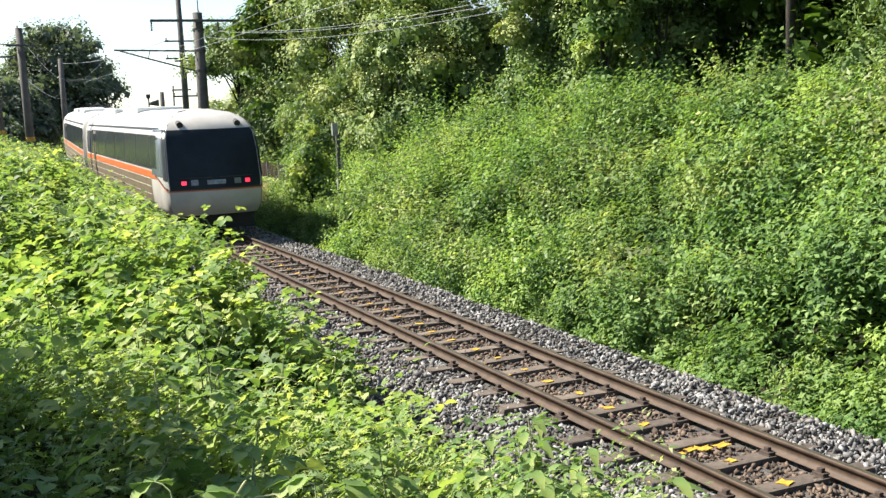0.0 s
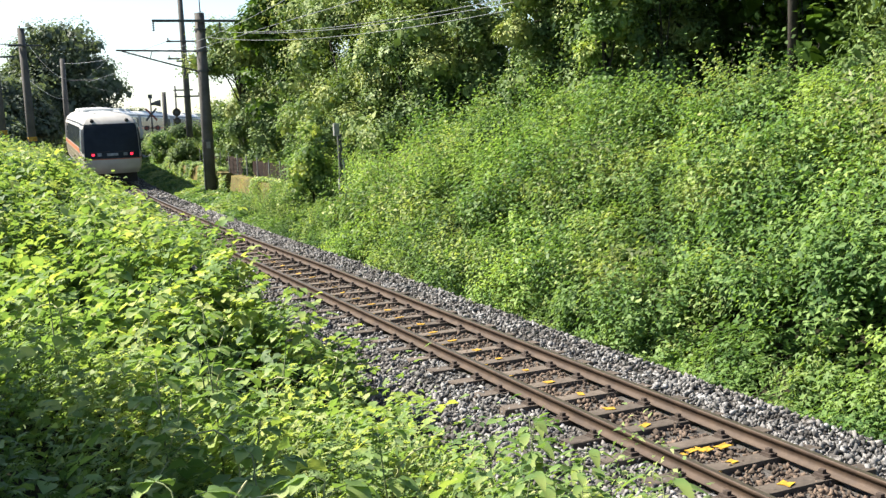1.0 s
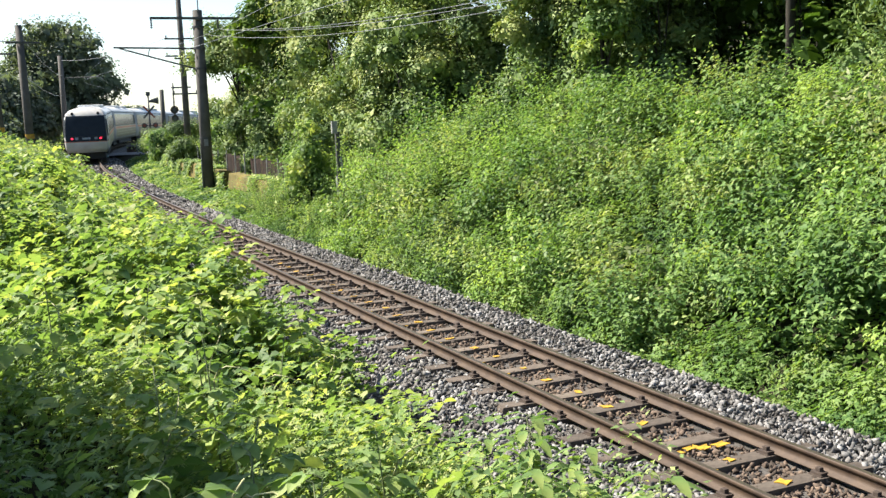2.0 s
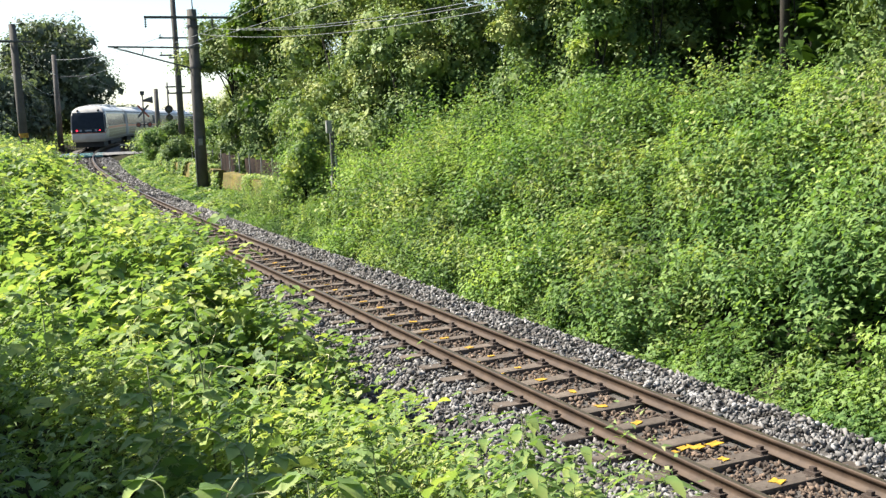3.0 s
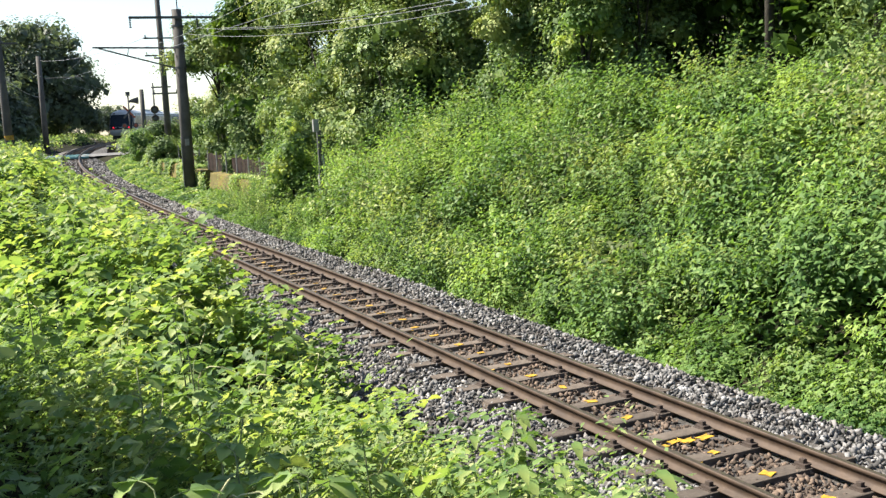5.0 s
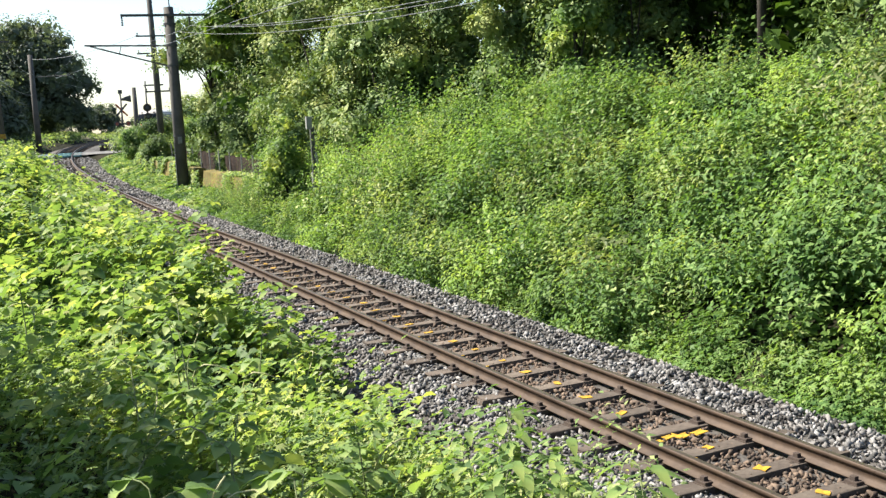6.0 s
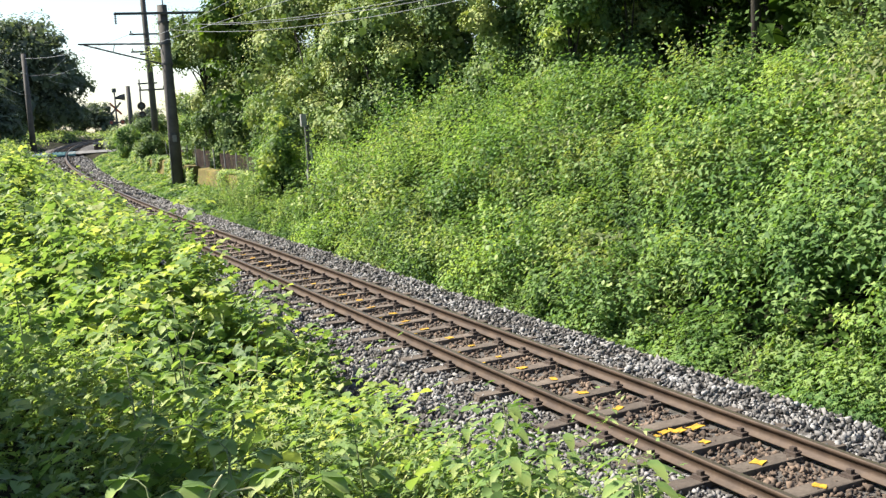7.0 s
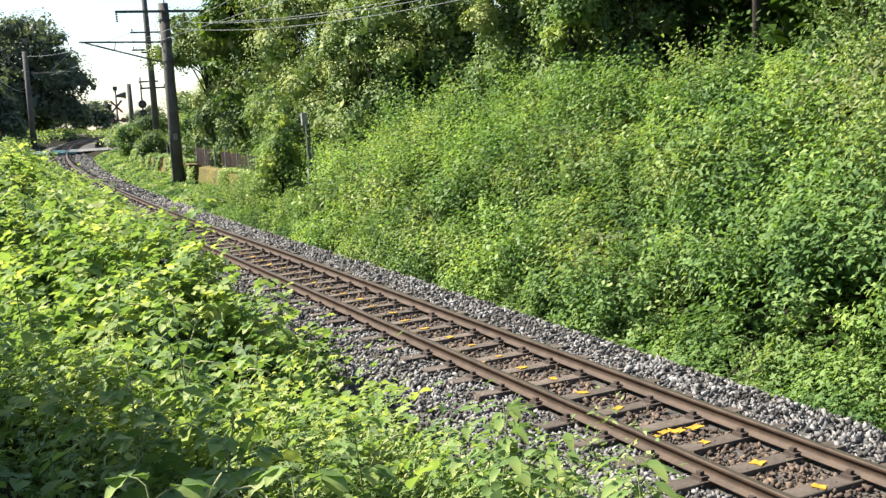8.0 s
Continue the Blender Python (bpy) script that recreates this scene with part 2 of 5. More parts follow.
# ---- leaves ----
OVATE = np.array([(0, 0, 0), (0.28, -0.33, 0.06), (0.66, -0.27, 0.03), (1.0, 0, -0.10), (0.66, 0.27, 0.03), (0.28, 0.33, 0.06), (0.45, 0, -0.03)])
OVATE_F = np.array([(0, 1, 2, 6), (6, 2, 3, 4), (0, 6, 4, 5)])
SIMPLE = np.array([(0, 0, 0), (0.45, -0.34, 0.06), (1.0, 0, -0.05), (0.45, 0.34, 0.06)])
SIMPLE_F = np.array([(0, 1, 2, 3)])
LANCE = np.array([(0, 0, 0), (0.4, -0.17, 0.03), (1.0, 0, -0.12), (0.4, 0.17, 0.03)])


def unit(v):
    return v / np.maximum(np.linalg.norm(v, axis=-1, keepdims=True), 1e-9)


BLADE = np.array([(0, 0, 0), (0.34, -0.25, 0.07), (1.0, 0, -0.16), (0.34, 0.25, 0.07), (0.42, 0, 0.0)])
BLADE_F = np.array([(0, 1, 2, 4), (0, 4, 2, 3)])


def lobed_leaf(lobes, spread, notch):
    """A leaf of pointed lobes fanning out from its stalk."""
    v, f = [(0, 0, 0)], []
    for i in range(lobes + 1):
        a = (i / lobes - 0.5) * spread
        v.append((0.12 + notch * math.cos(a), notch * math.sin(a), 0.05))
    for i in range(lobes):
        a = ((i + 0.5) / lobes - 0.5) * spread
        reach = 1.0 - 0.32 * abs(i - (lobes - 1) / 2) / ((lobes - 1) / 2)
        v.append((0.12 + (reach - 0.12) * math.cos(a * 0.9), reach * math.sin(a * 0.9), -0.12))
        f.append((0, 1 + i, lobes + 2 + i, 2 + i))
    return np.array(v), np.array(f)


LOBED, LOBED_F = lobed_leaf(5, 3.2, 0.36)
TRILOBED, TRILOBED_F = lobed_leaf(3, 2.6, 0.34)


ROUND = np.array([(0, 0, 0), (0.22, -0.36, 0.06), (0.62, -0.32, 0.04), (1.0, 0, -0.14), (0.62, 0.32, 0.04), (0.22, 0.36, 0.06)])
ROUND_F = np.array([(0, 1, 2, 3), (0, 3, 4, 5)])


def trefoil_leaf():
    """Three rounded leaflets on one stalk."""
    v, f = [], []
    for k, (a, size, off) in enumerate(((0.0, 1.0, 0.30), (1.45, 0.86, 0.05), (-1.45, 0.86, 0.05))):
        c, s = math.cos(a), math.sin(a)
        wide = ROUND * np.array([1, 1.28, 1.3])
        q = wide * size * 0.7
        v += [(off + x * c - y * s, x * s + y * c, z - 0.05 * abs(a)) for x, y, z in q]
        f += [tuple(i + k * len(ROUND) for i in face) for face in ROUND_F]
    return np.array(v), np.array(f)


TREFOIL, TREFOIL_F = trefoil_leaf()
SHAPES = {"ovate": (OVATE, OVATE_F), "simple": (SIMPLE, SIMPLE_F), "lance": (LANCE, SIMPLE_F),
          "blade": (BLADE, BLADE_F), "lobed": (LOBED, LOBED_F), "trilobed": (TRILOBED, TRILOBED_F), "trefoil": (TREFOIL, TREFOIL_F)}


def placed_leaves(name, at, along, normal, size, mat, shape):
    """One mesh of many leaves, each from its stalk's end along its midrib."""
    V, F = SHAPES[shape]
    T = unit(along)
    N = unit(normal - T * (normal * T).sum(1, keepdims=True))
    B = np.cross(N, T)
    sz = np.asarray(size).reshape(-1, 1, 1)
    co = at[:, None, :] + sz * (V[None, :, 0:1] * T[:, None] + V[None, :, 1:2] * B[:, None] + V[None, :, 2:3] * N[:, None])
    faces = (F[None] + (np.arange(len(at)) * len(V))[:, None, None]).reshape(-1, F.shape[1])
    return np_mesh(name, co.reshape(-1, 3), faces, mat)


def scatter(bounds, inside, radius, tries, seed, gap=0.8):
    """Clumps that hardly overlap: s, u and radius of each."""
    rng = np.random.default_rng(seed)
    s, u = rng.uniform(bounds[0], bounds[1], tries), rng.uniform(bounds[2], bounds[3], tries)
    R = radius[0] + (radius[1] - radius[0]) * rng.uniform(0, 1, tries) ** 1.5
    p = on_line(s, u)
    ok = inside(s, u, p[:, 0], p[:, 1], rng)
    x, y, kept = [], [], []
    gx, gy, gr = np.zeros(tries), np.zeros(tries), np.zeros(tries)
    n = 0
    for i in np.flatnonzero(ok):
        if n and np.min(np.hypot(gx[:n] - p[i, 0], gy[:n] - p[i, 1]) - gap * (gr[:n] + R[i])) < 0:
            continue
        gx[n], gy[n], gr[n] = p[i, 0], p[i, 1], R[i]
        kept.append(i)
        n += 1
    return s[kept], u[kept], R[kept]


def chosen(clumps_, test):
    """Those of the clumps that pass test(s, u, x, y)."""
    s, u, R = clumps_
    p = on_line(s, u)
    keep = test(s, u, p[:, 0], p[:, 1])
    return s[keep], u[keep], R[keep]


def weeds(name, label, mat, clumps_, stems, per, tall, leaf, seed, shape="blade", bare=0.3, tilt=0.35, arch=0.15, fan=0.6, pitch=2.4, drawn=True, light=0.7):
    """Weeds in rounded clumps: stems (so many to a square metre) fan out from each clump's middle and carry leaves
    set round them, small at the tip. tall(s, u, x, y): a clump's height; leaf(s, u, rng): leaf lengths."""
    rng = np.random.default_rng(seed)
    s, u, R = clumps_
    p = on_line(s, u)
    m = len(s)
    H = tall(s, u, p[:, 0], p[:, 1]) * np.clip(0.3 + 0.95 * R / max(R.max(), 0.01), 0, 1.1) * rng.uniform(0.85, 1.2, m)
    size = leaf(s, u, rng)
    # stems
    number = np.maximum(4, (stems * math.pi * R ** 2).astype(int))
    c = np.repeat(np.arange(m), number)
    n = len(c)
    q, a = np.sqrt(rng.uniform(0, 1, n)), rng.uniform(0, 2 * math.pi, n)
    out = np.stack([np.cos(a), np.sin(a), 0 * a], 1)
    x, y = p[c, 0] + out[:, 0] * q * R[c] * 0.65, p[c, 1] + out[:, 1] * q * R[c] * 0.65
    base = np.stack([x, y, ground_height(x, y) - 0.02], 1)
    h = H[c] * np.sqrt(1 - 0.85 * q ** 2) * rng.uniform(0.72, 1.2, n)
    up = unit(np.array([0, 0, 1.0]) + out * (fan * q)[:, None] + rng.normal(size=(n, 3)) * 0.12)
    bend = out * arch + rng.normal(size=(n, 3)) * arch * 0.6 * np.array([1, 1, 0]) + np.array([0, 0, -arch * 0.4])
    # leaves
    one = np.repeat(np.arange(n), per)
    f = np.tile(np.linspace(bare, 1.0, per), n) + rng.uniform(-0.03, 0.03, n * per)
    turn = np.repeat(rng.uniform(0, 6.28, n), per) + np.tile(np.arange(per) * pitch, n) + rng.normal(size=n * per) * 0.25
    stem = base[one] + (up[one] * f[:, None] + bend[one] * (f ** 2)[:, None]) * h[one][:, None]
    rise = np.interp(f, [bare, 0.8, 1.0], [-0.35, 0.0, 0.3]) + rng.normal(size=n * per) * tilt
    # blades turn towards the light
    N = unit(np.array([0, 0, 0.55]) + np.array(SUN_DIR) * light + out[one] * (0.45 * q[one])[:, None] + rng.normal(size=(n * per, 3)) * 0.3)
    side = np.stack([np.cos(turn), np.sin(turn), 0 * turn], 1)
    T = unit(unit(side - N * (side * N).sum(1, keepdims=True)) + N * (0.45 * rise)[:, None] - np.array([0, 0, 0.15]))
    L = size[c][one] * np.interp(f, [bare, bare + 0.25, 0.8, 1.0], [0.7, 0.95, 1.0, 0.8]) * rng.uniform(0.75, 1.2, n * per)
    ob = part(name, placed_leaves(name, stem + T * (L * 0.25)[:, None], T, N, L, mat, shape), mat)
    if drawn:
        fs = np.array([0.3, 0.7, 1.0])
        mid = base[:, None] + (up[:, None] * fs[None, :, None] + bend[:, None] * (fs ** 2)[None, :, None]) * h[:, None, None]
        r = np.array([0.004, 0.003, 0.0015])
        ring = np.array([(1, 0, 0), (-0.5, 0.87, 0), (-0.5, -0.87, 0)])
        V = (mid[:, :, None] + ring[None, None] * r[None, :, None, None]).reshape(-1, 3)
        quads = np.array([(i * 3 + j, i * 3 + (j + 1) % 3, i * 3 + 3 + (j + 1) % 3, i * 3 + 3 + j) for i in range(2) for j in range(3)])
        F = (quads[None] + (np.arange(n) * 9)[:, None, None]).reshape(-1, 4)
        tagged(part("weed_stems", np_mesh("weed_stems", V, F, STEM), STEM), "thin green stems of the weeds", "undergrowth", kind="stuff")
    return tagged(ob, label, "undergrowth", kind="stuff")


def leaves(name, at, normal, size, mat, rng, shape="ovate", droop=0.3):
    """One mesh of many leaves; each lies across its normal, its tip leaning down."""
    V, F = SHAPES[shape]
    n = len(at)
    N = unit(normal)
    T = rng.normal(size=(n, 3))
    T[:, 2] -= droop * 2
    T = unit(T - N * (T * N).sum(1, keepdims=True))
    Bn = np.cross(N, T)
    sz = np.asarray(size).reshape(-1, 1, 1)
    co = at[:, None, :] + sz * (V[None, :, 0:1] * T[:, None] + V[None, :, 1:2] * Bn[:, None] + V[None, :, 2:3] * N[:, None])
    faces = (F[None] + (np.arange(n) * len(V))[:, None, None]).reshape(-1, F.shape[1])
    return np_mesh(name, co.reshape(-1, 3), faces, mat)


def undergrowth(name, label, mat, inside, bounds, count, size, tall, seed, shape="ovate", lean=1.1, clump=1.0, relief=None, lift=0.0, upright=0.35, swell=1.0):
    """Leaves over the ground: bounds in s and u, inside() keeps points; tall: canopy height over the ground."""
    rng = np.random.default_rng(seed)
    s0, s1, u0, u1 = bounds
    s, u = rng.uniform(s0, s1, count), rng.uniform(u0, u1, count)
    p = on_line(s, u)
    x, y = p[:, 0], p[:, 1]
    keep = inside(s, u, x, y, rng)
    s, u, x, y = s[keep], u[keep], x[keep], y[keep]
    g = ground_height(x, y)
    relief = seed if relief is None else relief
    e = 0.15
    gx, gy = (ground_height(x + e, y) - g) / e, (ground_height(x, y + e) - g) / e

    def top(x, y):
        low = fbm(x * 0.45, y * 0.45, relief + 1)
        return np.clip(0.1 - 0.85 * (swell - 1) + 1.1 * (low - 0.38) + 0.5 * swell * domes(x, y, 1.35 * clump, relief + 2) + 0.5 * swell * domes(x + 9.3, y + 4.1, 0.55 * clump, relief + 3) + 0.35 * (noise2(x * 2.6, y * 2.6, relief + 6) - 0.5)
                       + 0.22 * (noise2(x * 6, y * 6, relief + 4) - 0.5), 0.04, 1.7)

    h = top(x, y)
    d = 0.08
    hx, hy = (top(x + d, y) - h) / d, (top(x, y + d) - h) / d
    scale_h = tall(s, u)
    depth = rng.exponential(0.11, len(x)) * np.minimum(1, scale_h * 1.6)
    z = g + lift * rng.exponential(1.0, len(x)) + np.maximum(h * scale_h - depth, 0.02)
    N = unit(np.stack([-np.clip(gx + hx * scale_h, -2.5, 2.5), -np.clip(gy + hy * scale_h, -2.5, 2.5), np.ones_like(x)], 1))
    N = N * (1 - upright) + np.array([0, 0, upright]) + rng.normal(size=(len(x), 3)) * lean * 0.3
    sizes = size(s, u, rng)
    ob = part(name, leaves(name, np.stack([x, y, z], 1), N, sizes, mat, rng, shape), mat)
    return tagged(ob, label, "undergrowth", kind="stuff")
# ---- ground ----
def build_ground():
    fine = np.concatenate([np.linspace(-3000, -120, 14), np.arange(-100, -25, 1.0), np.arange(-25, 15, 0.5), np.arange(15, 60, 1.0), np.linspace(70, 3000, 14)])
    finey = np.concatenate([np.linspace(-3000, -60, 10), np.arange(-40, 0, 1.0), np.arange(0, 50, 0.5), np.arange(50, 160, 1.0), np.linspace(170, 3000, 14)])
    X, Y = np.meshgrid(fine, finey, indexing="ij")
    Z = ground_height(X.ravel(), Y.ravel())
    nx, ny = len(fine), len(finey)
    i, j = np.meshgrid(np.arange(nx - 1), np.arange(ny - 1), indexing="ij")
    a = (i * ny + j).ravel()
    F = np.stack([a, a + ny, a + ny + 1, a + 1], 1)
    me = shade(np_mesh("ground", np.stack([X.ravel(), Y.ravel(), Z], 1), F, SOIL))
    tagged(part("ground", me, SOIL), "earth of the cutting, darkened for the shade under dense weeds", "ground", kind="structure")


def ribbon(profile, s, closed=False):
    """Sweeps (u, h) pairs along the line."""
    s = np.asarray(s, float)
    k = len(profile)
    V = np.stack([on_line(s, u, h) for u, h in profile], 1).reshape(-1, 3)
    i, j = np.meshgrid(np.arange(len(s) - 1), np.arange(k if closed else k - 1), indexing="ij")
    a, b = (i * k + j).ravel(), (i * k + (j + 1) % k).ravel()
    return V, np.stack([a, b, b + k, a + k], 1)


def build_track():
    s_all = np.arange(-20, 390, 1.0)
    bed = ribbon([(-2.5, -0.68), (-1.75, -0.24), (-0.5, -0.215), (0.5, -0.215), (1.75, -0.24), (2.45, -0.68)], s_all)
    track = tagged(part("trackbed", np_mesh("trackbed", *bed, BED), BED), "grey crushed-stone ballast bed of a single railway line", "trackbed", kind="structure")
    prof = [(-0.0625, -0.153), (0.0625, -0.153), (0.0625, -0.141), (0.012, -0.122), (0.009, -0.05), (0.032, -0.038), (0.0325, -0.008),
            (0.022, 0.0), (-0.022, 0.0), (-0.0325, -0.008), (-0.032, -0.038), (-0.009, -0.05), (-0.012, -0.122), (-0.0625, -0.141)]
    rails = tagged(new("railway_track"), "rusty narrow-gauge rails on worn timber sleepers", "railway track", kind="structure")
    for side in (-0.566, 0.566):
        V, F = ribbon([(side + u, h) for u, h in prof], s_all, True)
        rail = part("rail", np_mesh("rail", V, F, RAIL), RAIL, rails, "brown rusted steel rail")
        V, F = ribbon([(side - 0.024, 0.001), (side, 0.003), (side + 0.024, 0.001)], s_all)
        part("running_surface", np_mesh("running_surface", V, F, RUNNING), RUNNING, rail, "bare worn top of the rail")
    # sleepers with plates and spikes
    rng = random.Random(4)
    wood = []
    for q in range(4):
        bm = boxed(-1.05, 1.05, -0.11, 0.11, -0.30, -0.158, bevel=0.012)
        for v in bm.verts:
            v.co.x += rng.uniform(-0.02, 0.02)
            v.co.z += rng.uniform(-0.008, 0.004)
        me = bpy.data.meshes.new("sleeper")
        bm.to_mesh(me)
        bm.free()
        me.materials.append(SLEEPER)
        wood.append(me)
    bm = bmesh.new()
    for x in (-0.11, 0.11):
        box(bm, x - 0.045, x + 0.045, -0.07, 0.07, -0.16, -0.125, 0.008)
        box(bm, x - 0.025, x + 0.025, -0.03, 0.03, -0.13, -0.085, 0.008)
    box(bm, -0.17, 0.17, -0.08, 0.08, -0.162, -0.152)
    clip = bpy.data.meshes.new("fastening")
    bm.to_mesh(clip)
    bm.free()
    clip.materials.append(CLIP)
    s = 12.178 - 0.701 * 24
    while s < 150:
        x, y, z = on_line(s)
        ob = new("sleeper", wood[rng.randrange(4)])
        ob.parent = rails
        ob.matrix_basis = pose(x, y, z, 0, 0, math.degrees(heading(s)) + rng.uniform(-1.2, 1.2)) @ pose(rng.uniform(-0.03, 0.03), 0, 0, 0, rng.uniform(-0.4, 0.4), 0)
        if s < 45:
            for side in (-0.566, 0.566):
                f = new("fastening", clip)
                f.parent = ob
                f.matrix_basis = pose(side, 0, 0)
        s += 0.701


def stones(name, label, mat, bounds, count, size, height, seed):
    """Loose ballast: each stone a battered block."""
    rng = np.random.default_rng(seed)
    cube = np.array([(-1, -1, -1), (1, -1, -1), (1, 1, -1), (-1, 1, -1), (-1, -1, 1), (1, -1, 1), (1, 1, 1), (-1, 1, 1)], float) * 0.5
    cf = np.array([(0, 3, 2, 1), (4, 5, 6, 7), (0, 1, 5, 4), (1, 2, 6, 5), (2, 3, 7, 6), (3, 0, 4, 7)])
    s = bounds[0] + (bounds[1] - bounds[0]) * rng.uniform(0, 1, count) ** 1.35
    u = rng.uniform(bounds[2], bounds[3], count)
    h = height(u, rng)
    ok = np.ones(count, bool)
    for side in (-0.566, 0.566):
        ok &= np.abs(u - side) > 0.085
    s, u, h = s[ok], u[ok], h[ok]
    P = on_line(s, u, h)
    n = len(P)
    A = rng.normal(size=(n, 3, 3))
    Q = np.linalg.qr(A)[0]
    sz = size * rng.uniform(0.5, 1.25, (n, 1, 1)) * np.stack([rng.uniform(0.8, 1.5, n), rng.uniform(0.5, 0.95, n), rng.uniform(0.3, 0.7, n)], 1)[:, None, :]
    V = (cube[None] + rng.uniform(-0.33, 0.33, (n, 8, 3))) * sz
    V = np.einsum("nij,nkj->nki", Q, V) + P[:, None]
    F = (cf[None] + (np.arange(n) * 8)[:, None, None]).reshape(-1, 4)
    tagged(part(name, np_mesh(name, V.reshape(-1, 3), F, mat), mat), label, "ballast", kind="stuff")


build_ground()
build_track()
stones("ballast_stones", "loose grey crushed stones on the ballast shoulder", STONE, (4, 42, 0.66, 2.45), 19000, 0.052,
       lambda u, r: np.interp(u, [0.66, 1.75, 2.45], [-0.22, -0.225, -0.62]) + r.uniform(-0.01, 0.045, len(u)), 21)
stones("ballast_stones", "loose grey crushed stones on the ballast shoulder", STONE, (4, 34, -2.5, -0.66), 17000, 0.05,
       lambda u, r: np.interp(-u, [0.66, 1.75, 2.5], [-0.22, -0.225, -0.62]) + r.uniform(-0.01, 0.045, len(u)), 22)
stones("crib_stones", "rust-brown ballast stones between the rails", RUSTY, (4, 40, -0.5, 0.5), 11000, 0.048,
       lambda u, r: -0.215 + r.uniform(-0.02, 0.03, len(u)), 23)


stones("ballast_stones", "loose grey-brown crushed stones along the curve", STONE, (36, 80, -2.4, 2.45), 9000, 0.085,
       lambda u, r: np.interp(np.abs(u), [0.66, 1.75, 2.45], [-0.215, -0.225, -0.62]) + r.uniform(-0.02, 0.03, len(u)), 24)


# ---- vegetation ----
def everywhere(s, u, x, y, rng):
    return np.ones(len(s), bool)


def right_slope(s, u, x, y, rng):
    edge = 2.2 + 0.35 * noise2(s * 0.8, s * 0, 5)
    return (u > edge) & (rng.uniform(0, 1, len(s)) < np.interp(s, [2, 14, 22, 38], [1.0, 1.0, 0.75, 0.55]))


def slope_tall(s, u):
    return np.interp(u, [2.2, 3.0, 5, 12], [0.3, 0.8, 1.1, 1.05])


# dark leaves under the clumps put the shade of the gaps into colour
undergrowth("slope_undergrowth", "low weeds on the cutting slope, leaves darkened for shade", LEAF_TREE_SHADE, right_slope, (3, 38, 2.2, 9.6), 70000,
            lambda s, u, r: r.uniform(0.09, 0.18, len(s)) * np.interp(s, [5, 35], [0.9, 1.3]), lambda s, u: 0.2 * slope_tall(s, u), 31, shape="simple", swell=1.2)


def slope_stand(s, u, x, y):
    return np.interp(u, [2.2, 2.7, 3.6, 6.5, 9.6], [0.6, 1.0, 1.3, 1.3, 0.8]) * np.clip(0.05 + 1.85 * fbm(x * 0.5, y * 0.5, 63), 0.6, 1.6)


# patches left without clumps show these dark leaves as pockets of shade
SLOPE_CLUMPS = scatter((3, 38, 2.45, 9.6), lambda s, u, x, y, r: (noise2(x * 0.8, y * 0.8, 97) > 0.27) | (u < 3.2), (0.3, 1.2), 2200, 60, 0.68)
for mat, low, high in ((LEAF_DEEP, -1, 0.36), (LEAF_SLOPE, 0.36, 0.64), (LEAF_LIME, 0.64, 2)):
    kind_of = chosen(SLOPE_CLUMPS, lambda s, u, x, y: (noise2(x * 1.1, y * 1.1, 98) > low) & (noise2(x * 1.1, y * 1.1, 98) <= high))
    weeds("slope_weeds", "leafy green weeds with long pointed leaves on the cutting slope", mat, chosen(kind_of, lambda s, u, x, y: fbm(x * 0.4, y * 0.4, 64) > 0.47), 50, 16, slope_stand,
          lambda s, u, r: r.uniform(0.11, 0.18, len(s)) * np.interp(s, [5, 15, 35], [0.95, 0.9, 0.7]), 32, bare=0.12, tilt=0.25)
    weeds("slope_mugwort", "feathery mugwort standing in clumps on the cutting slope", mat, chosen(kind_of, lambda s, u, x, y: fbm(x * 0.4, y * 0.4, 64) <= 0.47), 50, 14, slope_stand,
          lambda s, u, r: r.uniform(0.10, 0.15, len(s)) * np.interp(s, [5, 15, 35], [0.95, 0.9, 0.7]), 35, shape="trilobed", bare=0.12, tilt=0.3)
weeds("slope_bushes", "rounded bushes of lobed green leaves standing out of the cutting slope", LEAF_DEEP, scatter((4, 36, 3.4, 7.6), everywhere, (0.55, 1.0), 50, 68, 1.15), 40, 16,
      lambda s, u, x, y: 2.1 + 0 * s, lambda s, u, r: r.uniform(0.10, 0.15, len(s)), 37, bare=0.2, fan=0.8, tilt=0.3, drawn=False)
weeds("slope_creepers", "broad-leaved creeper trailing over the weeds of the slope", LEAF_MASS, chosen(scatter((3, 38, 2.8, 9.6), everywhere, (0.25, 0.6), 500, 67, 1.0), lambda s, u, x, y: fbm(x * 0.5, y * 0.5, 66) > 0.52), 24, 6,
      lambda s, u, x, y: slope_stand(s, u, x, y) * 1.1, lambda s, u, r: r.uniform(0.10, 0.16, len(s)), 36, shape="ovate", bare=0.5, tilt=0.5, arch=0.35, drawn=False)
undergrowth("ballast_edge_weeds", "low weeds creeping over the edge of the ballast", LEAF_SLOPE,
            lambda s, u, x, y, r: noise2(s * 1.2, u * 1.5, 92) > np.interp(u, [2.05, 2.35], [0.4, 0.0]), (3, 36, 2.05, 3.0), 26000,
            lambda s, u, r: r.uniform(0.05, 0.1, len(s)), lambda s, u: 0.25 + 0 * s, 33, shape="lance", lift=0.02, lean=2.0)


def bank_near(s, u, x, y, rng):
    D = np.hypot(x, y)
    edge = -2.4 - 0.25 * smooth(7, 8.5, s) * smooth(13, 11.5, s) - 0.45 * noise2(s * 0.9, s * 0, 8)
    return (u < edge) & (D > 2.2) & (y > 1.2) & (np.abs(x) < y * 0.62 + 1.5) & (D < 16)


def hollow(x, y):
    """A bare dip among the weeds of the bank."""
    return np.exp(-((x + 1.2) ** 2 / 0.45 + (y - 3.15) ** 2 / 0.35))


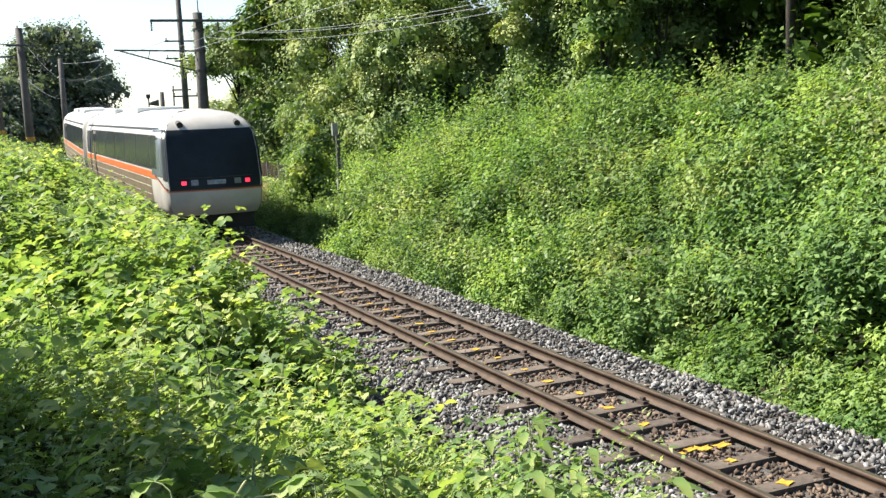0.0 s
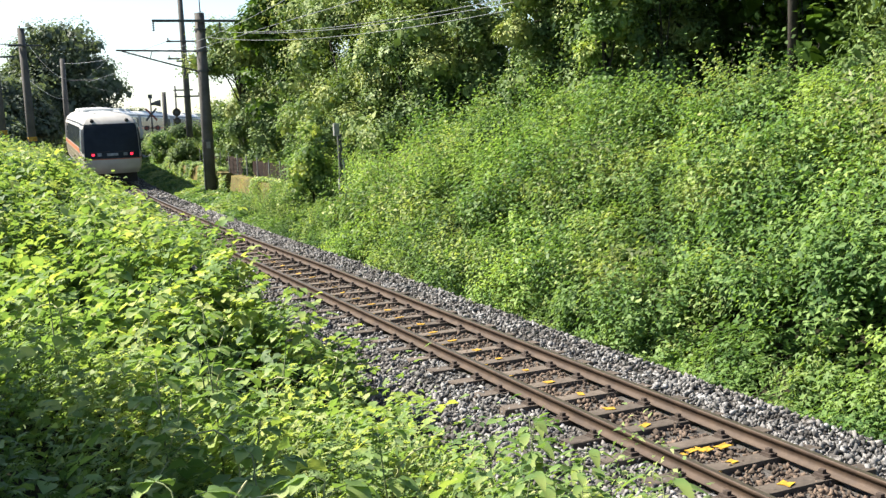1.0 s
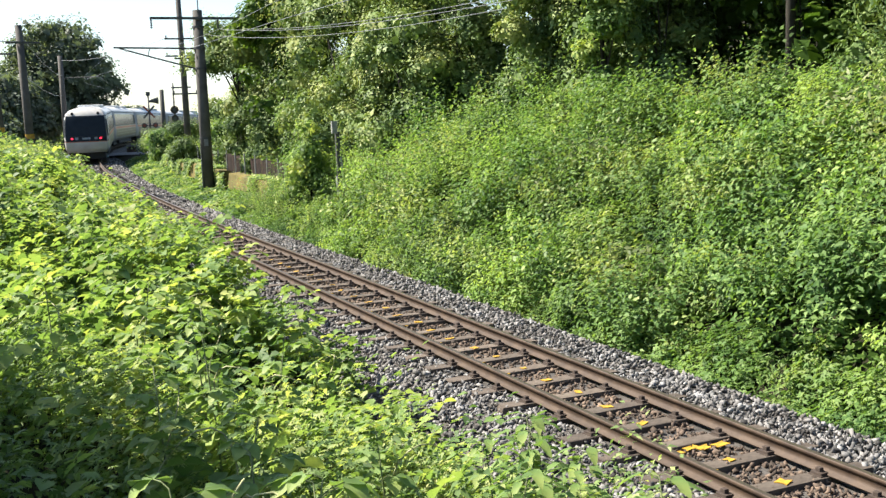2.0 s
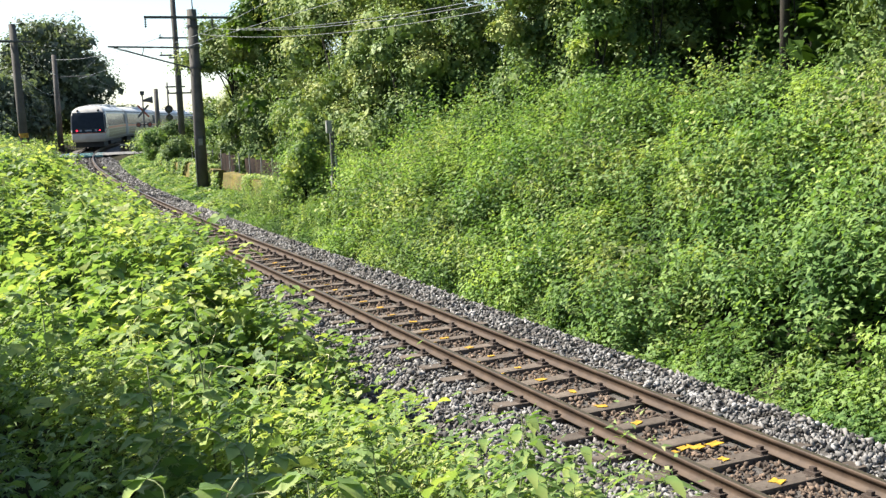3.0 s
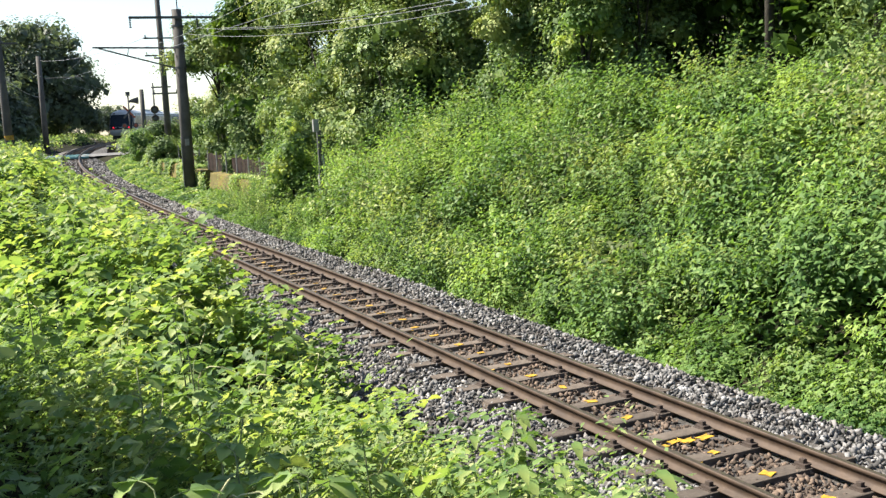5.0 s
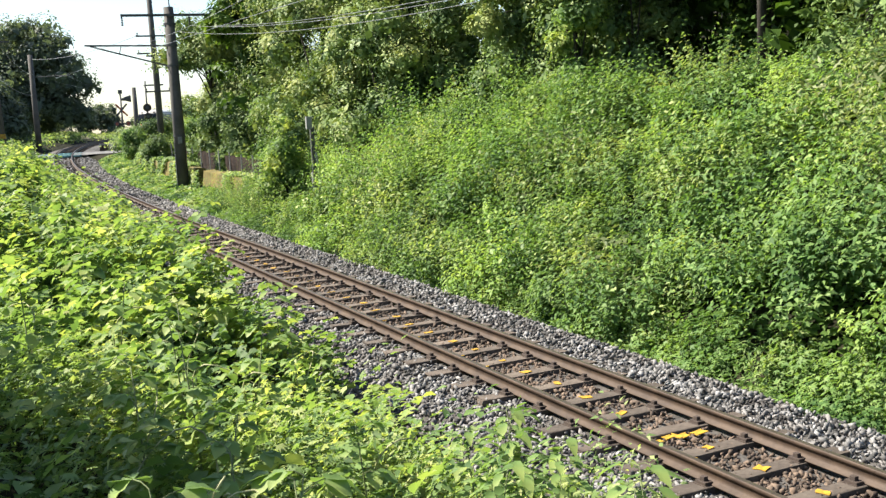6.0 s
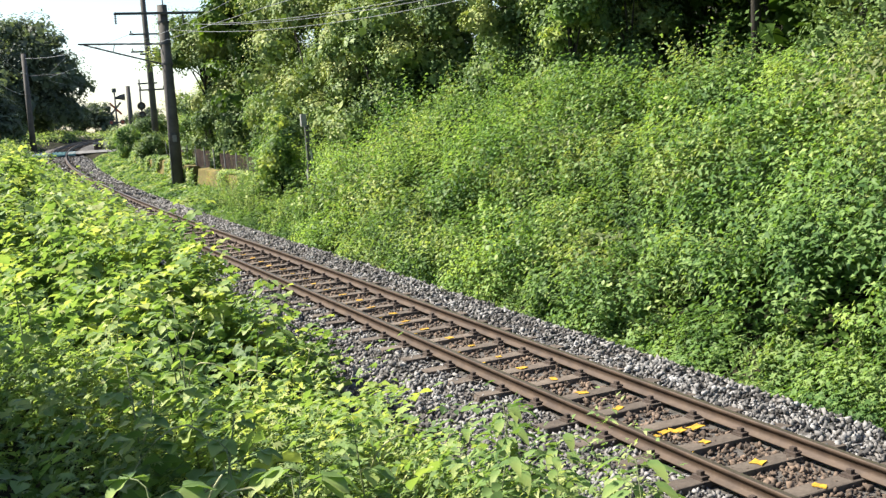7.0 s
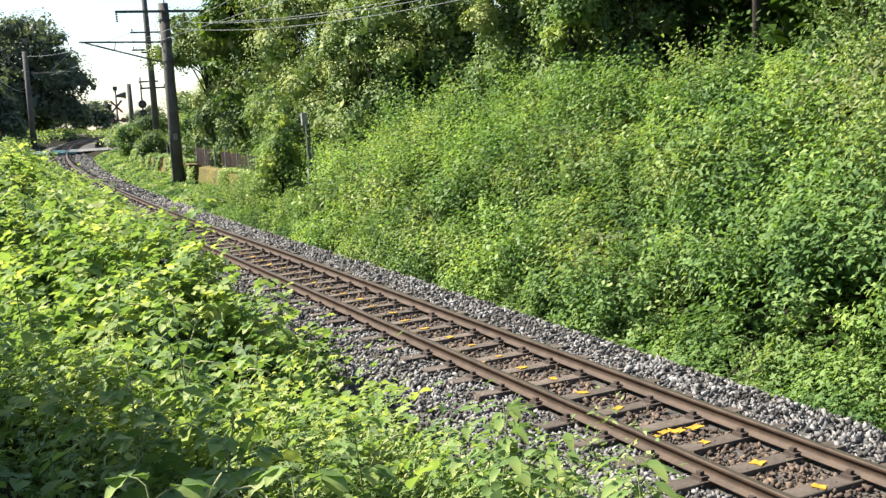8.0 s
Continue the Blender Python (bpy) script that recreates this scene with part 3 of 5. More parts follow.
def bank_tall(s, u):
    p = on_line(s, u)
    foot = 0.35 * np.exp(-((p[:, 0] - 1.2) ** 2 + (p[:, 1] - 7.6) ** 2) / 1.3)
    mound = 0.3 * np.exp(-((p[:, 0] + 2.2) ** 2 + (p[:, 1] - 5.2) ** 2) / 0.9)
    low = np.interp(s, [5, 7, 8.5, 11, 13, 18], [1.0, 0.95, 0.65, 0.65, 0.95, 1.0])
    return np.maximum(0.15, np.interp(-u, [2.3, 2.8, 3.6, 5, 12], [0.35, 0.65, 1.0, 1.0, 0.9]) * low + mound + foot) * (1 - 0.7 * hollow(p[:, 0], p[:, 1]))


# shade beneath the taller plants, coloured in with darker leaves
undergrowth("bank_undergrowth", "low weeds under the near bank's taller plants, darkened for shade", LEAF_TREE_SHADE, bank_near, (-2, 17, -12, -2.2), 60000,
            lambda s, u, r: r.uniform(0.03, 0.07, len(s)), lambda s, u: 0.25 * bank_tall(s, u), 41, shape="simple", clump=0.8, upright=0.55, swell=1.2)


def bank_stand(s, u, x, y):
    return bank_tall(s, u) * (0.75 + 0.75 * fbm(x * 0.6, y * 0.6, 73)) * np.interp(np.hypot(x, y), [3.5, 6, 8], [0.75, 0.85, 1.0])


def over_bank(s, u, x, y):
    return np.interp(-u, [2.4, 2.9, 4, 12], [0.45, 0.72, 0.9, 0.95]) * np.interp(s, [11, 16], [1.25, 1.0]) * (0.65 + 0.65 * fbm(x * 0.6, y * 0.6, 73))


NEAR_CLUMPS = scatter((-2, 17, -12, -2.35), lambda s, u, x, y, r: bank_near(s, u - 0.15, x, y, r) & (hollow(x, y) < 0.35) & (np.hypot(x, y) < 9.5), (0.18, 0.6), 1500, 70, 0.78)
FAR_CLUMPS = scatter((6, 44, -12, -2.45), lambda s, u, x, y, r: (u < -2.55 - 0.4 * noise2(s * 0.9, s * 0, 8)) & (np.hypot(x, y) > 8.0) & (np.abs(x) < y * 0.62 + 1), (0.3, 0.9), 1500, 75, 0.75)
weeds("bank_mugwort", "feathery green mugwort on the near bank", LEAF_BANK, chosen(NEAR_CLUMPS, lambda s, u, x, y: fbm(x * 0.8, y * 0.8, 74) > 0.45), 120, 16, bank_stand,
      lambda s, u, r: r.uniform(0.045, 0.07, len(s)), 47, shape="lobed", bare=0.15, tilt=0.35, drawn=False)
weeds("bank_weeds", "pointed-leaved weeds on the near bank", LEAF_BANK, chosen(NEAR_CLUMPS, lambda s, u, x, y: fbm(x * 0.8, y * 0.8, 74) <= 0.45), 110, 18, bank_stand,
      lambda s, u, r: r.uniform(0.055, 0.095, len(s)), 46, bare=0.15, tilt=0.35, drawn=False)
weeds("bank_vines", "three-lobed kudzu leaves lying over the weeds on the near bank", LEAF_KUDZU,
      scatter((-2, 17, -12, -2.4), lambda s, u, x, y, r: bank_near(s, u, x, y, r) & (np.hypot(x, y) > 3.2) & (fbm(x * 0.7, y * 0.7, 77) > np.interp(np.hypot(x, y), [4, 7, 9], [0.55, 0.5, 0.4])), (0.18, 0.45), 900, 76, 0.8), 26, 4,
      lambda s, u, x, y: bank_stand(s, u, x, y) * 1.12, lambda s, u, r: r.uniform(0.12, 0.21, len(s)), 45, shape="trefoil", bare=0.6, tilt=0.4, arch=0.3, drawn=False)
weeds("bank_vines", "broad sunlit kudzu leaves along the bank", LEAF_KUDZU, FAR_CLUMPS, 26, 7, over_bank,
      lambda s, u, r: r.uniform(0.12, 0.2, len(s)), 42, shape="trefoil", bare=0.35, tilt=0.45, arch=0.25, drawn=False)


def bank_far(s, u, x, y, rng):
    edge = -2.5 - 0.5 * noise2(s * 0.9, s * 0, 8)
    D = np.hypot(x, y)
    return (u < edge) & (D > 14) & (y > 0)


undergrowth("bank_undergrowth", "broad-leaved vines along the far bank beside the track", LEAF_BANK, bank_far, (10, 78, -14, -2.4), 62000,
            lambda s, u, r: r.uniform(0.07, 0.17, len(s)), lambda s, u: np.interp(-u, [2.4, 3.2, 5, 12], [0.6, 0.9, 0.85, 0.9]), 42, shape="simple", upright=0.55)
undergrowth("verge_undergrowth", "low bright weeds on the verge beyond the ballast", LEAF_SLOPE, lambda s, u, x, y, r: np.abs(s - 81.5) > 3, (34, 80, 2.25, 4.1), 26000,
            lambda s, u, r: r.uniform(0.10, 0.22, len(s)), lambda s, u: np.interp(u, [2.3, 3.0, 4.1], [0.12, 0.3, 0.2]), 43, shape="simple")
undergrowth("verge_undergrowth", "rough weeds beyond the level crossing", LEAF_BANK, lambda s, u, x, y, r: np.abs(u) > 2.4 + noise2(s * 0.5, u * 0, 6), (84.5, 150, -24, 9), 30000,
            lambda s, u, r: r.uniform(0.15, 0.3, len(s)), lambda s, u: 0.9 + 0 * s, 44, shape="simple")
undergrowth("verge_undergrowth", "rough weeds before the level crossing road", LEAF_BANK, lambda s, u, x, y, r: u < -2.6 - noise2(s * 0.5, u * 0, 6), (70, 79, -24, -2.4), 9000,
            lambda s, u, r: r.uniform(0.12, 0.25, len(s)), lambda s, u: 0.7 + 0 * s, 48, shape="simple")
undergrowth("fence_undergrowth", "leafy weeds behind the fence", LEAF_SLOPE, everywhere, (36, 80, 5.4, 11), 30000,
            lambda s, u, r: r.uniform(0.1, 0.2, len(s)), lambda s, u: 0.9 + 0 * s, 49, shape="simple")
undergrowth("slope_grass", "pale wispy grass on the cutting slope", LEAF_DRY,
            lambda s, u, x, y, r: (noise2(x * 0.45, y * 0.45, 95) > 0.56) & right_slope(s, u, x, y, r), (5, 34, 3.0, 9), 12000,
            lambda s, u, r: r.uniform(0.09, 0.2, len(s)), slope_tall, 34, shape="lance", relief=31, lift=0.10, lean=2.6, upright=0.0, swell=1.35)
undergrowth("bank_undergrowth", "rough weeds on the bank around the camera's standpoint", LEAF_BANK,
            lambda s, u, x, y, r: (np.hypot(x, y) > 1.6) & ((y < 1.6) | (np.abs(x) > y * 0.62 + 1.3)), (-22, 12, -22, -2.5), 24000,
            lambda s, u, r: r.uniform(0.09, 0.2, len(s)), lambda s, u: 0.55 + 0 * s, 51, shape="simple", upright=0.6)
undergrowth("slope_undergrowth", "weeds covering the cutting slope farther back", LEAF_SLOPE, everywhere, (-22, 3, 2.4, 9.6), 16000,
            lambda s, u, r: r.uniform(0.1, 0.22, len(s)), slope_tall, 52, shape="simple")
# the wood's floor takes the same shade-dark leaves
undergrowth("wood_floor", "low growth under the trees, leaves darkened for shade", LEAF_TREE_SHADE, everywhere, (-10, 60, 9.6, 24), 16000,
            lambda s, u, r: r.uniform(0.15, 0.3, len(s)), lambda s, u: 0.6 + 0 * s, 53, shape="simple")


# ---- trees and shrubs ----
def clumps(centre, radius, count, rng, squash=0.8, fill=0.55, puff=1.0):
    """Leaf clumps over a crown: centres and radii."""
    d = unit(rng.normal(size=(count, 3)))
    d[:, 2] = np.where(d[:, 2] < -0.55, -d[:, 2], d[:, 2])
    r = radius * rng.uniform(fill, 0.95, (count, 1))
    c = np.asarray(centre) + d * r * np.array([1, 1, squash])
    return c, radius * puff * rng.uniform(0.22, 0.42, count)


def crown(name, centres, radii, per, size, mat, rng, shape="ovate", parent=None):
    n = len(centres)
    d = unit(rng.normal(size=(n * per, 3)) + np.array([0, 0, 0.25]))
    c, r = np.repeat(centres, per, 0), np.repeat(radii, per)[:, None]
    wob = 1 + 0.16 * np.sin(d[:, :1] * 7 + c[:, :1] * 3) + 0.14 * np.sin(d[:, 1:2] * 9 + c[:, 1:2] * 5)
    at = c + d * r * wob * rng.uniform(0.45, 1.0, (n * per, 1)) ** 0.4 * np.array([1, 1, 0.75])
    N = d * 0.9 + np.array([0, 0, 0.6]) + rng.normal(size=(n * per, 3)) * 0.35
    sizes = rng.uniform(size[0], size[1], n * per)
    # dense inner foliage that closes each clump
    k = max(10, per // 5)
    inner = unit(rng.normal(size=(n * k, 3)))
    core = np.repeat(centres, k, 0) + inner * np.repeat(radii, k)[:, None] * rng.uniform(0.2, 0.72, (n * k, 1)) * np.array([1, 1, 0.75])
    at, N = np.concatenate([at, core]), np.concatenate([N, inner + rng.normal(size=(n * k, 3)) * 0.3])
    sizes = np.concatenate([sizes, np.minimum(rng.uniform(size[0], size[1], n * k) * 3.2, np.repeat(radii, k) * 0.75)])
    return part(name, leaves(name, at, N, sizes, mat, rng, shape, droop=0.5), mat, parent)


def tree(label, x, y, height, radius, seed, mat, count=40, per=150, size=(0.12, 0.24), low=0.35, squash=0.8, lean=(0, 0), shape="simple", puff=1.0):
    rng = np.random.default_rng(seed)
    z = float(ground_height(x, y)[0])
    root = tagged(new("tree"), label, "tree", "trees beside the line")
    root.location = (x, y, z)
    top = np.array([lean[0], lean[1], height - radius * squash])
    girth = 0.015 * height
    knees = [np.array([0, 0, -0.2]), top * 0.35 + rng.normal(size=3) * 0.1, top * 0.7 + rng.normal(size=3) * 0.2, top + np.array([0, 0, radius * 0.3])]
    bm = tube(knees, [girth, girth * 0.75, girth * 0.5, girth * 0.12], 9)
    centres, radii = clumps(top, radius, count, rng, squash, puff=puff)
    hang = rng.uniform(0, 1, count) < low
    centres[hang, :2] *= 1.2
    centres[hang, 2] -= rng.uniform(0.2, 0.75, hang.sum()) * (height - radius)
    centres[:, 2] = np.maximum(centres[:, 2], 0.5)
    for c in centres[:: max(1, count // 14)]:
        b = top * rng.uniform(0.4, 0.85)
        tube([b, (b + c) / 2 + np.array([0, 0, 0.25]), c], [girth * 0.35, girth * 0.2, girth * 0.06], 5, bm)
    part("trunk", bm, BARK, root, rounded=True)
    crown("crown", centres, radii, per, size, mat, rng, shape, root)
    return root


def shrub(label, x, y, height, radius, seed, mat, count=14, per=150, size=(0.07, 0.15), shape="ovate", reach=(0.2, 0.75)):
    rng = np.random.default_rng(seed)
    z = float(ground_height(x, y)[0])
    root = tagged(new("shrub"), label, "shrub")
    root.location = (x, y, z)
    bm = bmesh.new()
    h = np.sort(rng.uniform(0.05, 1.0, count))
    spread = radius * np.sqrt(np.clip(1.05 - (h - 0.35) ** 2 * 1.5, 0.15, 1))
    a = rng.uniform(0, 2 * math.pi, count)
    q = rng.uniform(*reach, count) * spread
    centres = np.stack([q * np.cos(a), q * np.sin(a), h * height * 0.9], 1)
    for c in centres[::2]:
        tube([(0, 0, -0.1), (c[0] * 0.3, c[1] * 0.3, c[2] * 0.5), c], [0.04, 0.03, 0.01], 5, bm)
    part("stem", bm, BARK, root, rounded=True)
    crown("foliage", centres, radius * rng.uniform(0.32, 0.68, count), per, size, mat, rng, shape, root)
    return root


def at_line(s, u):
    x, y, z = on_line(s, u)
    return float(x), float(y)


# wood above the cutting: s, u, height, crown radius
# the last three are high crowns added to shade the edge below
WOOD = [(3, 12.5, 10, 3.4, 0.5), (7.5, 11.4, 9, 2.9, 0.6), (12.0, 11.2, 8.5, 2.6, 0.6), (15.5, 13.5, 11, 3.4, 0.3), (23.2, 9.6, 7.5, 1.9, 0.75), (21, 14.5, 12, 4.0, 0.3),
        (26.3, 9.4, 6.5, 1.8, 0.7), (29.5, 11.5, 8.5, 2.5, 0.4), (33.0, 9.3, 6.0, 1.8, 0.7), (35.5, 8.8, 6.5, 2.0, 0.65), (28, 15, 12, 4.2, 0.2), (38.5, 9.6, 8.5, 2.6, 0.65), (42.5, 8.8, 8.5, 2.5, 0.6),
        (46, 11.5, 10, 3.2, 0.5), (33, 16, 13, 4.5, 0.3), (48.5, 7.4, 8.0, 1.9, 0.2), (52, 9.5, 7.5, 2.3, 0.6), (18, 18, 13, 4.5, 0.3), (9, 18, 13, 4.5, 0.3), (26, 20, 14, 5, 0.3), (58, 10.5, 6.0, 2.2, 0.6), (19, 11.2, 9.5, 3.2, 0.0), (16, 11.5, 9.5, 2.8, 0.0), (30, 10.8, 9.5, 2.8, 0.0)]
# front trees get brighter leaves as if sunlit, those behind darker for shade
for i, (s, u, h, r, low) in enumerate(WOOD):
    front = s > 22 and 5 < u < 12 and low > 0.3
    tree("leafy tree hung with creepers above the cutting", *at_line(s, u), h, r, 100 + i, LEAF_MASS if front else LEAF_TREE_SHADE, 20 if front else 60,
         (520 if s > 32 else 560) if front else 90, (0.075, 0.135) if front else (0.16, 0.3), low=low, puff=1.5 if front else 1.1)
# thicket along the wood's edge: s, u, height, radius
THICKET = [(2, 9.8, 3.6, 1.7), (4.8, 10.2, 4.0, 1.8), (7.6, 9.9, 3.8, 1.7), (10.2, 10.4, 4.2, 1.8), (12.8, 10.2, 4.0, 1.7), (15.2, 10.6, 4.2, 1.7), (17.8, 12.6, 4.5, 1.9), (20.2, 12.8, 4.5, 1.9), (22.3, 10.0, 4.4, 1.5),
           (24.3, 9.4, 4.6, 1.5), (26.6, 9.2, 3.6, 1.5), (29.2, 11.2, 4.4, 1.8), (31.6, 10.6, 4.4, 1.8), (33.4, 8.8, 4.0, 1.6), (35.6, 8.2, 3.8, 1.5), (37.8, 8.6, 4.2, 1.7), (5, 13, 5, 2.2), (10, 13.2, 5, 2.2), (14.5, 13.4, 5, 2.2), (18.6, 15.5, 5.5, 2.4),
           (23, 13, 5, 2.2), (27, 13, 5, 2.2), (31, 14, 5, 2.2)]
# same split here: the thicket farther in has its shade in the leaf colour
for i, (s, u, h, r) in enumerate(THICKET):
    shrub("dense creeper-hung thicket at the wood's edge", *at_line(s, u), h, r, 700 + i, LEAF_MASS if u < 10.8 else LEAF_TREE_SHADE, 18, 360 if u < 11 else 90, (0.06, 0.13) if u < 11 else (0.13, 0.24), "simple")
# stands out of view, added only to throw shade on the near bank
tree("unseen young leafy tree added to shade the near bank", -5.1, 5.2, 4.0, 1.3, 790, LEAF_TREE_SHADE, 44, 400, (0.10, 0.18), low=0.0)
tree("leafy tree leaning out of the wood behind the fence", -11.4, 54.0, 7.3, 2.1, 880, LEAF_MASS, 24, 560, (0.08, 0.15), low=0.1, puff=1.5)
shrub("tall column of sunlit creeper at the edge of the wood", 3.5, 26.8, 6.2, 0.95, 882, LEAF_KUDZU, 26, 300, (0.07, 0.13), "simple", (0.1, 0.6))
# two more behind, in shade-dark leaves, to close the wood's dark gaps
for i, (x, y) in enumerate([(7.6, 33.0), (12.5, 36.0)]):
    tree("tall tree deep in the wood, leaves dark for shade", x, y, 13.5, 4.6, 890 + i, LEAF_TREE_SHADE, 90, 90, (0.2, 0.36), low=0.5, puff=1.1)
# high masses of creeper swallowing the trees behind the fence
MASSES = [(34.0, 8.0, 5.6, 1.9), (37.2, 8.4, 7.0, 2.1), (40.6, 7.9, 7.6, 2.1), (44.0, 8.2, 7.4, 2.2), (47.6, 7.6, 6.2, 1.9), (51.5, 7.8, 5.0, 1.8), (36.0, 10.4, 9.0, 2.4), (41.0, 10.6, 9.5, 2.5), (56, 7.6, 4.2, 1.7), (61, 7.4, 3.6, 1.6)]
for i, (s, u, h, r) in enumerate(MASSES):
    shrub("tall mass of sunlit creeper swallowing a tree", *at_line(s, u), h, r, 840 + i, LEAF_MASS, 17, 560, (0.075, 0.14), "simple", (0.35, 0.9))
# bushes at the foot of the cutting and along the fence
BUSHES = [(34.2, 4.4, 3.5, 1.05, "tall bush smothered in bright creepers beside the relay post"), (36.5, 5.6, 2.2, 1.1, "leafy bush at the end of the retaining wall"),
          (39, 6.6, 3.0, 1.5, "leafy shrub behind the rusty fence"), (43, 6.8, 3.4, 1.6, "leafy shrub behind the rusty fence"), (47.5, 6.4, 2.8, 1.4, "leafy shrub behind the rusty fence"),
          (52, 6.0, 2.6, 1.4, "pale leafy shrub beside the concrete mast"), (57, 6.4, 2.4, 1.4, "pale leafy shrub above the mossy wall"), (60.5, 4.6, 1.6, 1.0, "creeper-covered bush above the mossy wall"),
          (66, 5.4, 2.2, 1.4, "creeper hedge near the level crossing"), (71, 4.6, 2.0, 1.2, "creeper hedge near the level crossing"), (75.5, 4.4, 1.8, 1.1, "creeper hedge near the level crossing"),
          (40, 9, 4.0, 1.8, "leafy shrub on the slope behind the fence"), (54, 8.5, 4.0, 1.7, "leafy shrub on the slope behind the fence"), (62, 9, 3.2, 1.7, "leafy shrub on the slope behind the fence"), (70, 8, 2.8, 1.6, "leafy shrub on the slope behind the fence")]
for i, (s, u, h, r, text) in enumerate(BUSHES):
    shrub(text, *at_line(s, u), h, r, 200 + i, LEAF_KUDZU if i == 0 else LEAF_MASS if i % 3 else LEAF_SLOPE, 18, 240, (0.06, 0.13), "simple")
# beyond the level crossing
FAR = [(-46.5, 121, 14.0, 6.2), (-41, 95, 6.5, 3.4), (-47, 92, 8.0, 4.0), (-57, 112, 11, 5.5), (-52, 100, 8.5, 4.5), (-52, 137, 8, 4.5), (-64, 166, 9, 4.5), (-60, 170, 7.0, 3.6), (-56, 176, 5.5, 3.2), (-50, 186, 4.5, 3.2), (-44, 190, 4, 3),
       (-68, 150, 10, 5.5), (-46.5, 107, 5.0, 3.0), (-43, 100, 4.0, 2.6), (-40, 89, 3.5, 2.2), (-50, 115, 6, 3.6)]
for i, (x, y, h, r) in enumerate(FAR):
    tree("dark dense evergreen tree beyond the level crossing, greyed for haze", x, y, h, r, 300 + i, LEAF_FAR_HAZE, 130 if i < 5 else 60, 150 if i < 5 else 90, (0.22, 0.42), low=0.7, puff=1.0)


TENDRIL = material("pale vine stem", (0.42, 0.42, 0.20), 0.7, scale=9, vary=0.3)


def sprig(label, x, y, height, seed, mat, count=9, size=(0.10, 0.17), ternate=True, z=None, lean=(0.1, -0.1)):
    """A single plant whose leaves can be told apart: stem and leaves as parts."""
    rng = np.random.default_rng(seed)
    z = float(ground_height(x, y)[0]) if z is None else z
    root = tagged(new("broadleaf_plant"), label, "plant", "large-leaved plants on the near bank")
    root.location = (x, y, z)
    knees = [(0, 0, -0.05), (lean[0] * 0.3, lean[1] * 0.3, height * 0.5), (lean[0], lean[1], height)]
    part("stem", tube(knees, [0.008, 0.006, 0.003], 6), STEM, root, rounded=True)
    if ternate:
        turn = rng.uniform(0, 6.28)
        curl = [(0.06 * k * math.cos(turn + 0.25 * k) * 0.8, 0.06 * k * math.sin(turn + 0.25 * k) * 0.8, height * 0.6 + 0.22 * math.sin(k * 0.42) + 0.02 * k) for k in range(9)]
        part("tendril", tube(curl, [0.005] * 5 + [0.004, 0.003, 0.003, 0.002], 5), TENDRIL, root, "pale curling tendril", rounded=True)
    for i in range(count):
        f = 0.35 + 0.65 * i / max(1, count - 1)
        base = np.array([lean[0] * f * f, lean[1] * f * f, height * f])
        a = i * 2.4 + rng.uniform(-0.4, 0.4)
        out = np.array([math.cos(a), math.sin(a), rng.uniform(0.0, 0.5)])
        tip = base + out * rng.uniform(0.05, 0.14)
        length = rng.uniform(*size) * (1.0 if f < 0.85 else 0.75)
        bm = bmesh.new()
        for k in ((0, 1.0), (-1.15, 0.85), (1.15, 0.85)) if ternate else ((0, 1.0),):
            w = 0.42 if ternate else 0.24
            d = Vector((math.cos(a + k[0]), math.sin(a + k[0]), -rng.uniform(0.1, 0.5))).normalized()
            side = d.cross(Vector((0, 0, 1))).normalized()
            up = side.cross(d)
            L = length * k[1]
            spine, edge_l, edge_r = [], [], []
            for q in range(7):
                g = q / 6
                mid = d * (g * L) - Vector((0, 0, 1)) * (0.25 * L * g * g)
                half = w * L * (math.sin(math.pi * min(1, g * 0.93 + 0.07) ** 0.75) ** 0.8 if 0 < q < 6 else 0.02)
                spine.append(bm.verts.new(mid))
                edge_l.append(bm.verts.new(mid + side * half + up * half * 0.22 + up * rng.uniform(-0.006, 0.006)))
                edge_r.append(bm.verts.new(mid - side * half + up * half * 0.22 + up * rng.uniform(-0.006, 0.006)))
            for q in range(6):
                bm.faces.new((spine[q], spine[q + 1], edge_l[q + 1], edge_l[q]))
                bm.faces.new((spine[q + 1], spine[q], edge_r[q], edge_r[q + 1]))
        leaf = part("leaf", bm, mat, root, rounded=True)
        leaf.location = tip
        part("leaf_stalk", tube([base, (base + tip) / 2 + np.array([0, 0, 0.01]), tip], 0.0025, 5), STEM, root)
    return root


# ---- lineside things ----
def line_pose(s, u=0.0, h=0.0):
    """A pose on the line: x to the right of it, y along it."""
    return pose(*on_line(s, u, h), 0, 0, math.degrees(heading(s)))


def insulator(x, y, z, parent, down=0.28):
    bm = bmesh.new()
    for k in range(4):
        box(bm, x - 0.05, x + 0.05, y - 0.05, y + 0.05, z - down * (k + 0.8) / 4, z - down * (k + 0.35) / 4, 0.012)
    box(bm, x - 0.018, x + 0.018, y - 0.018, y + 0.018, z - down, z)
    part("insulator", bm, STEEL, parent)


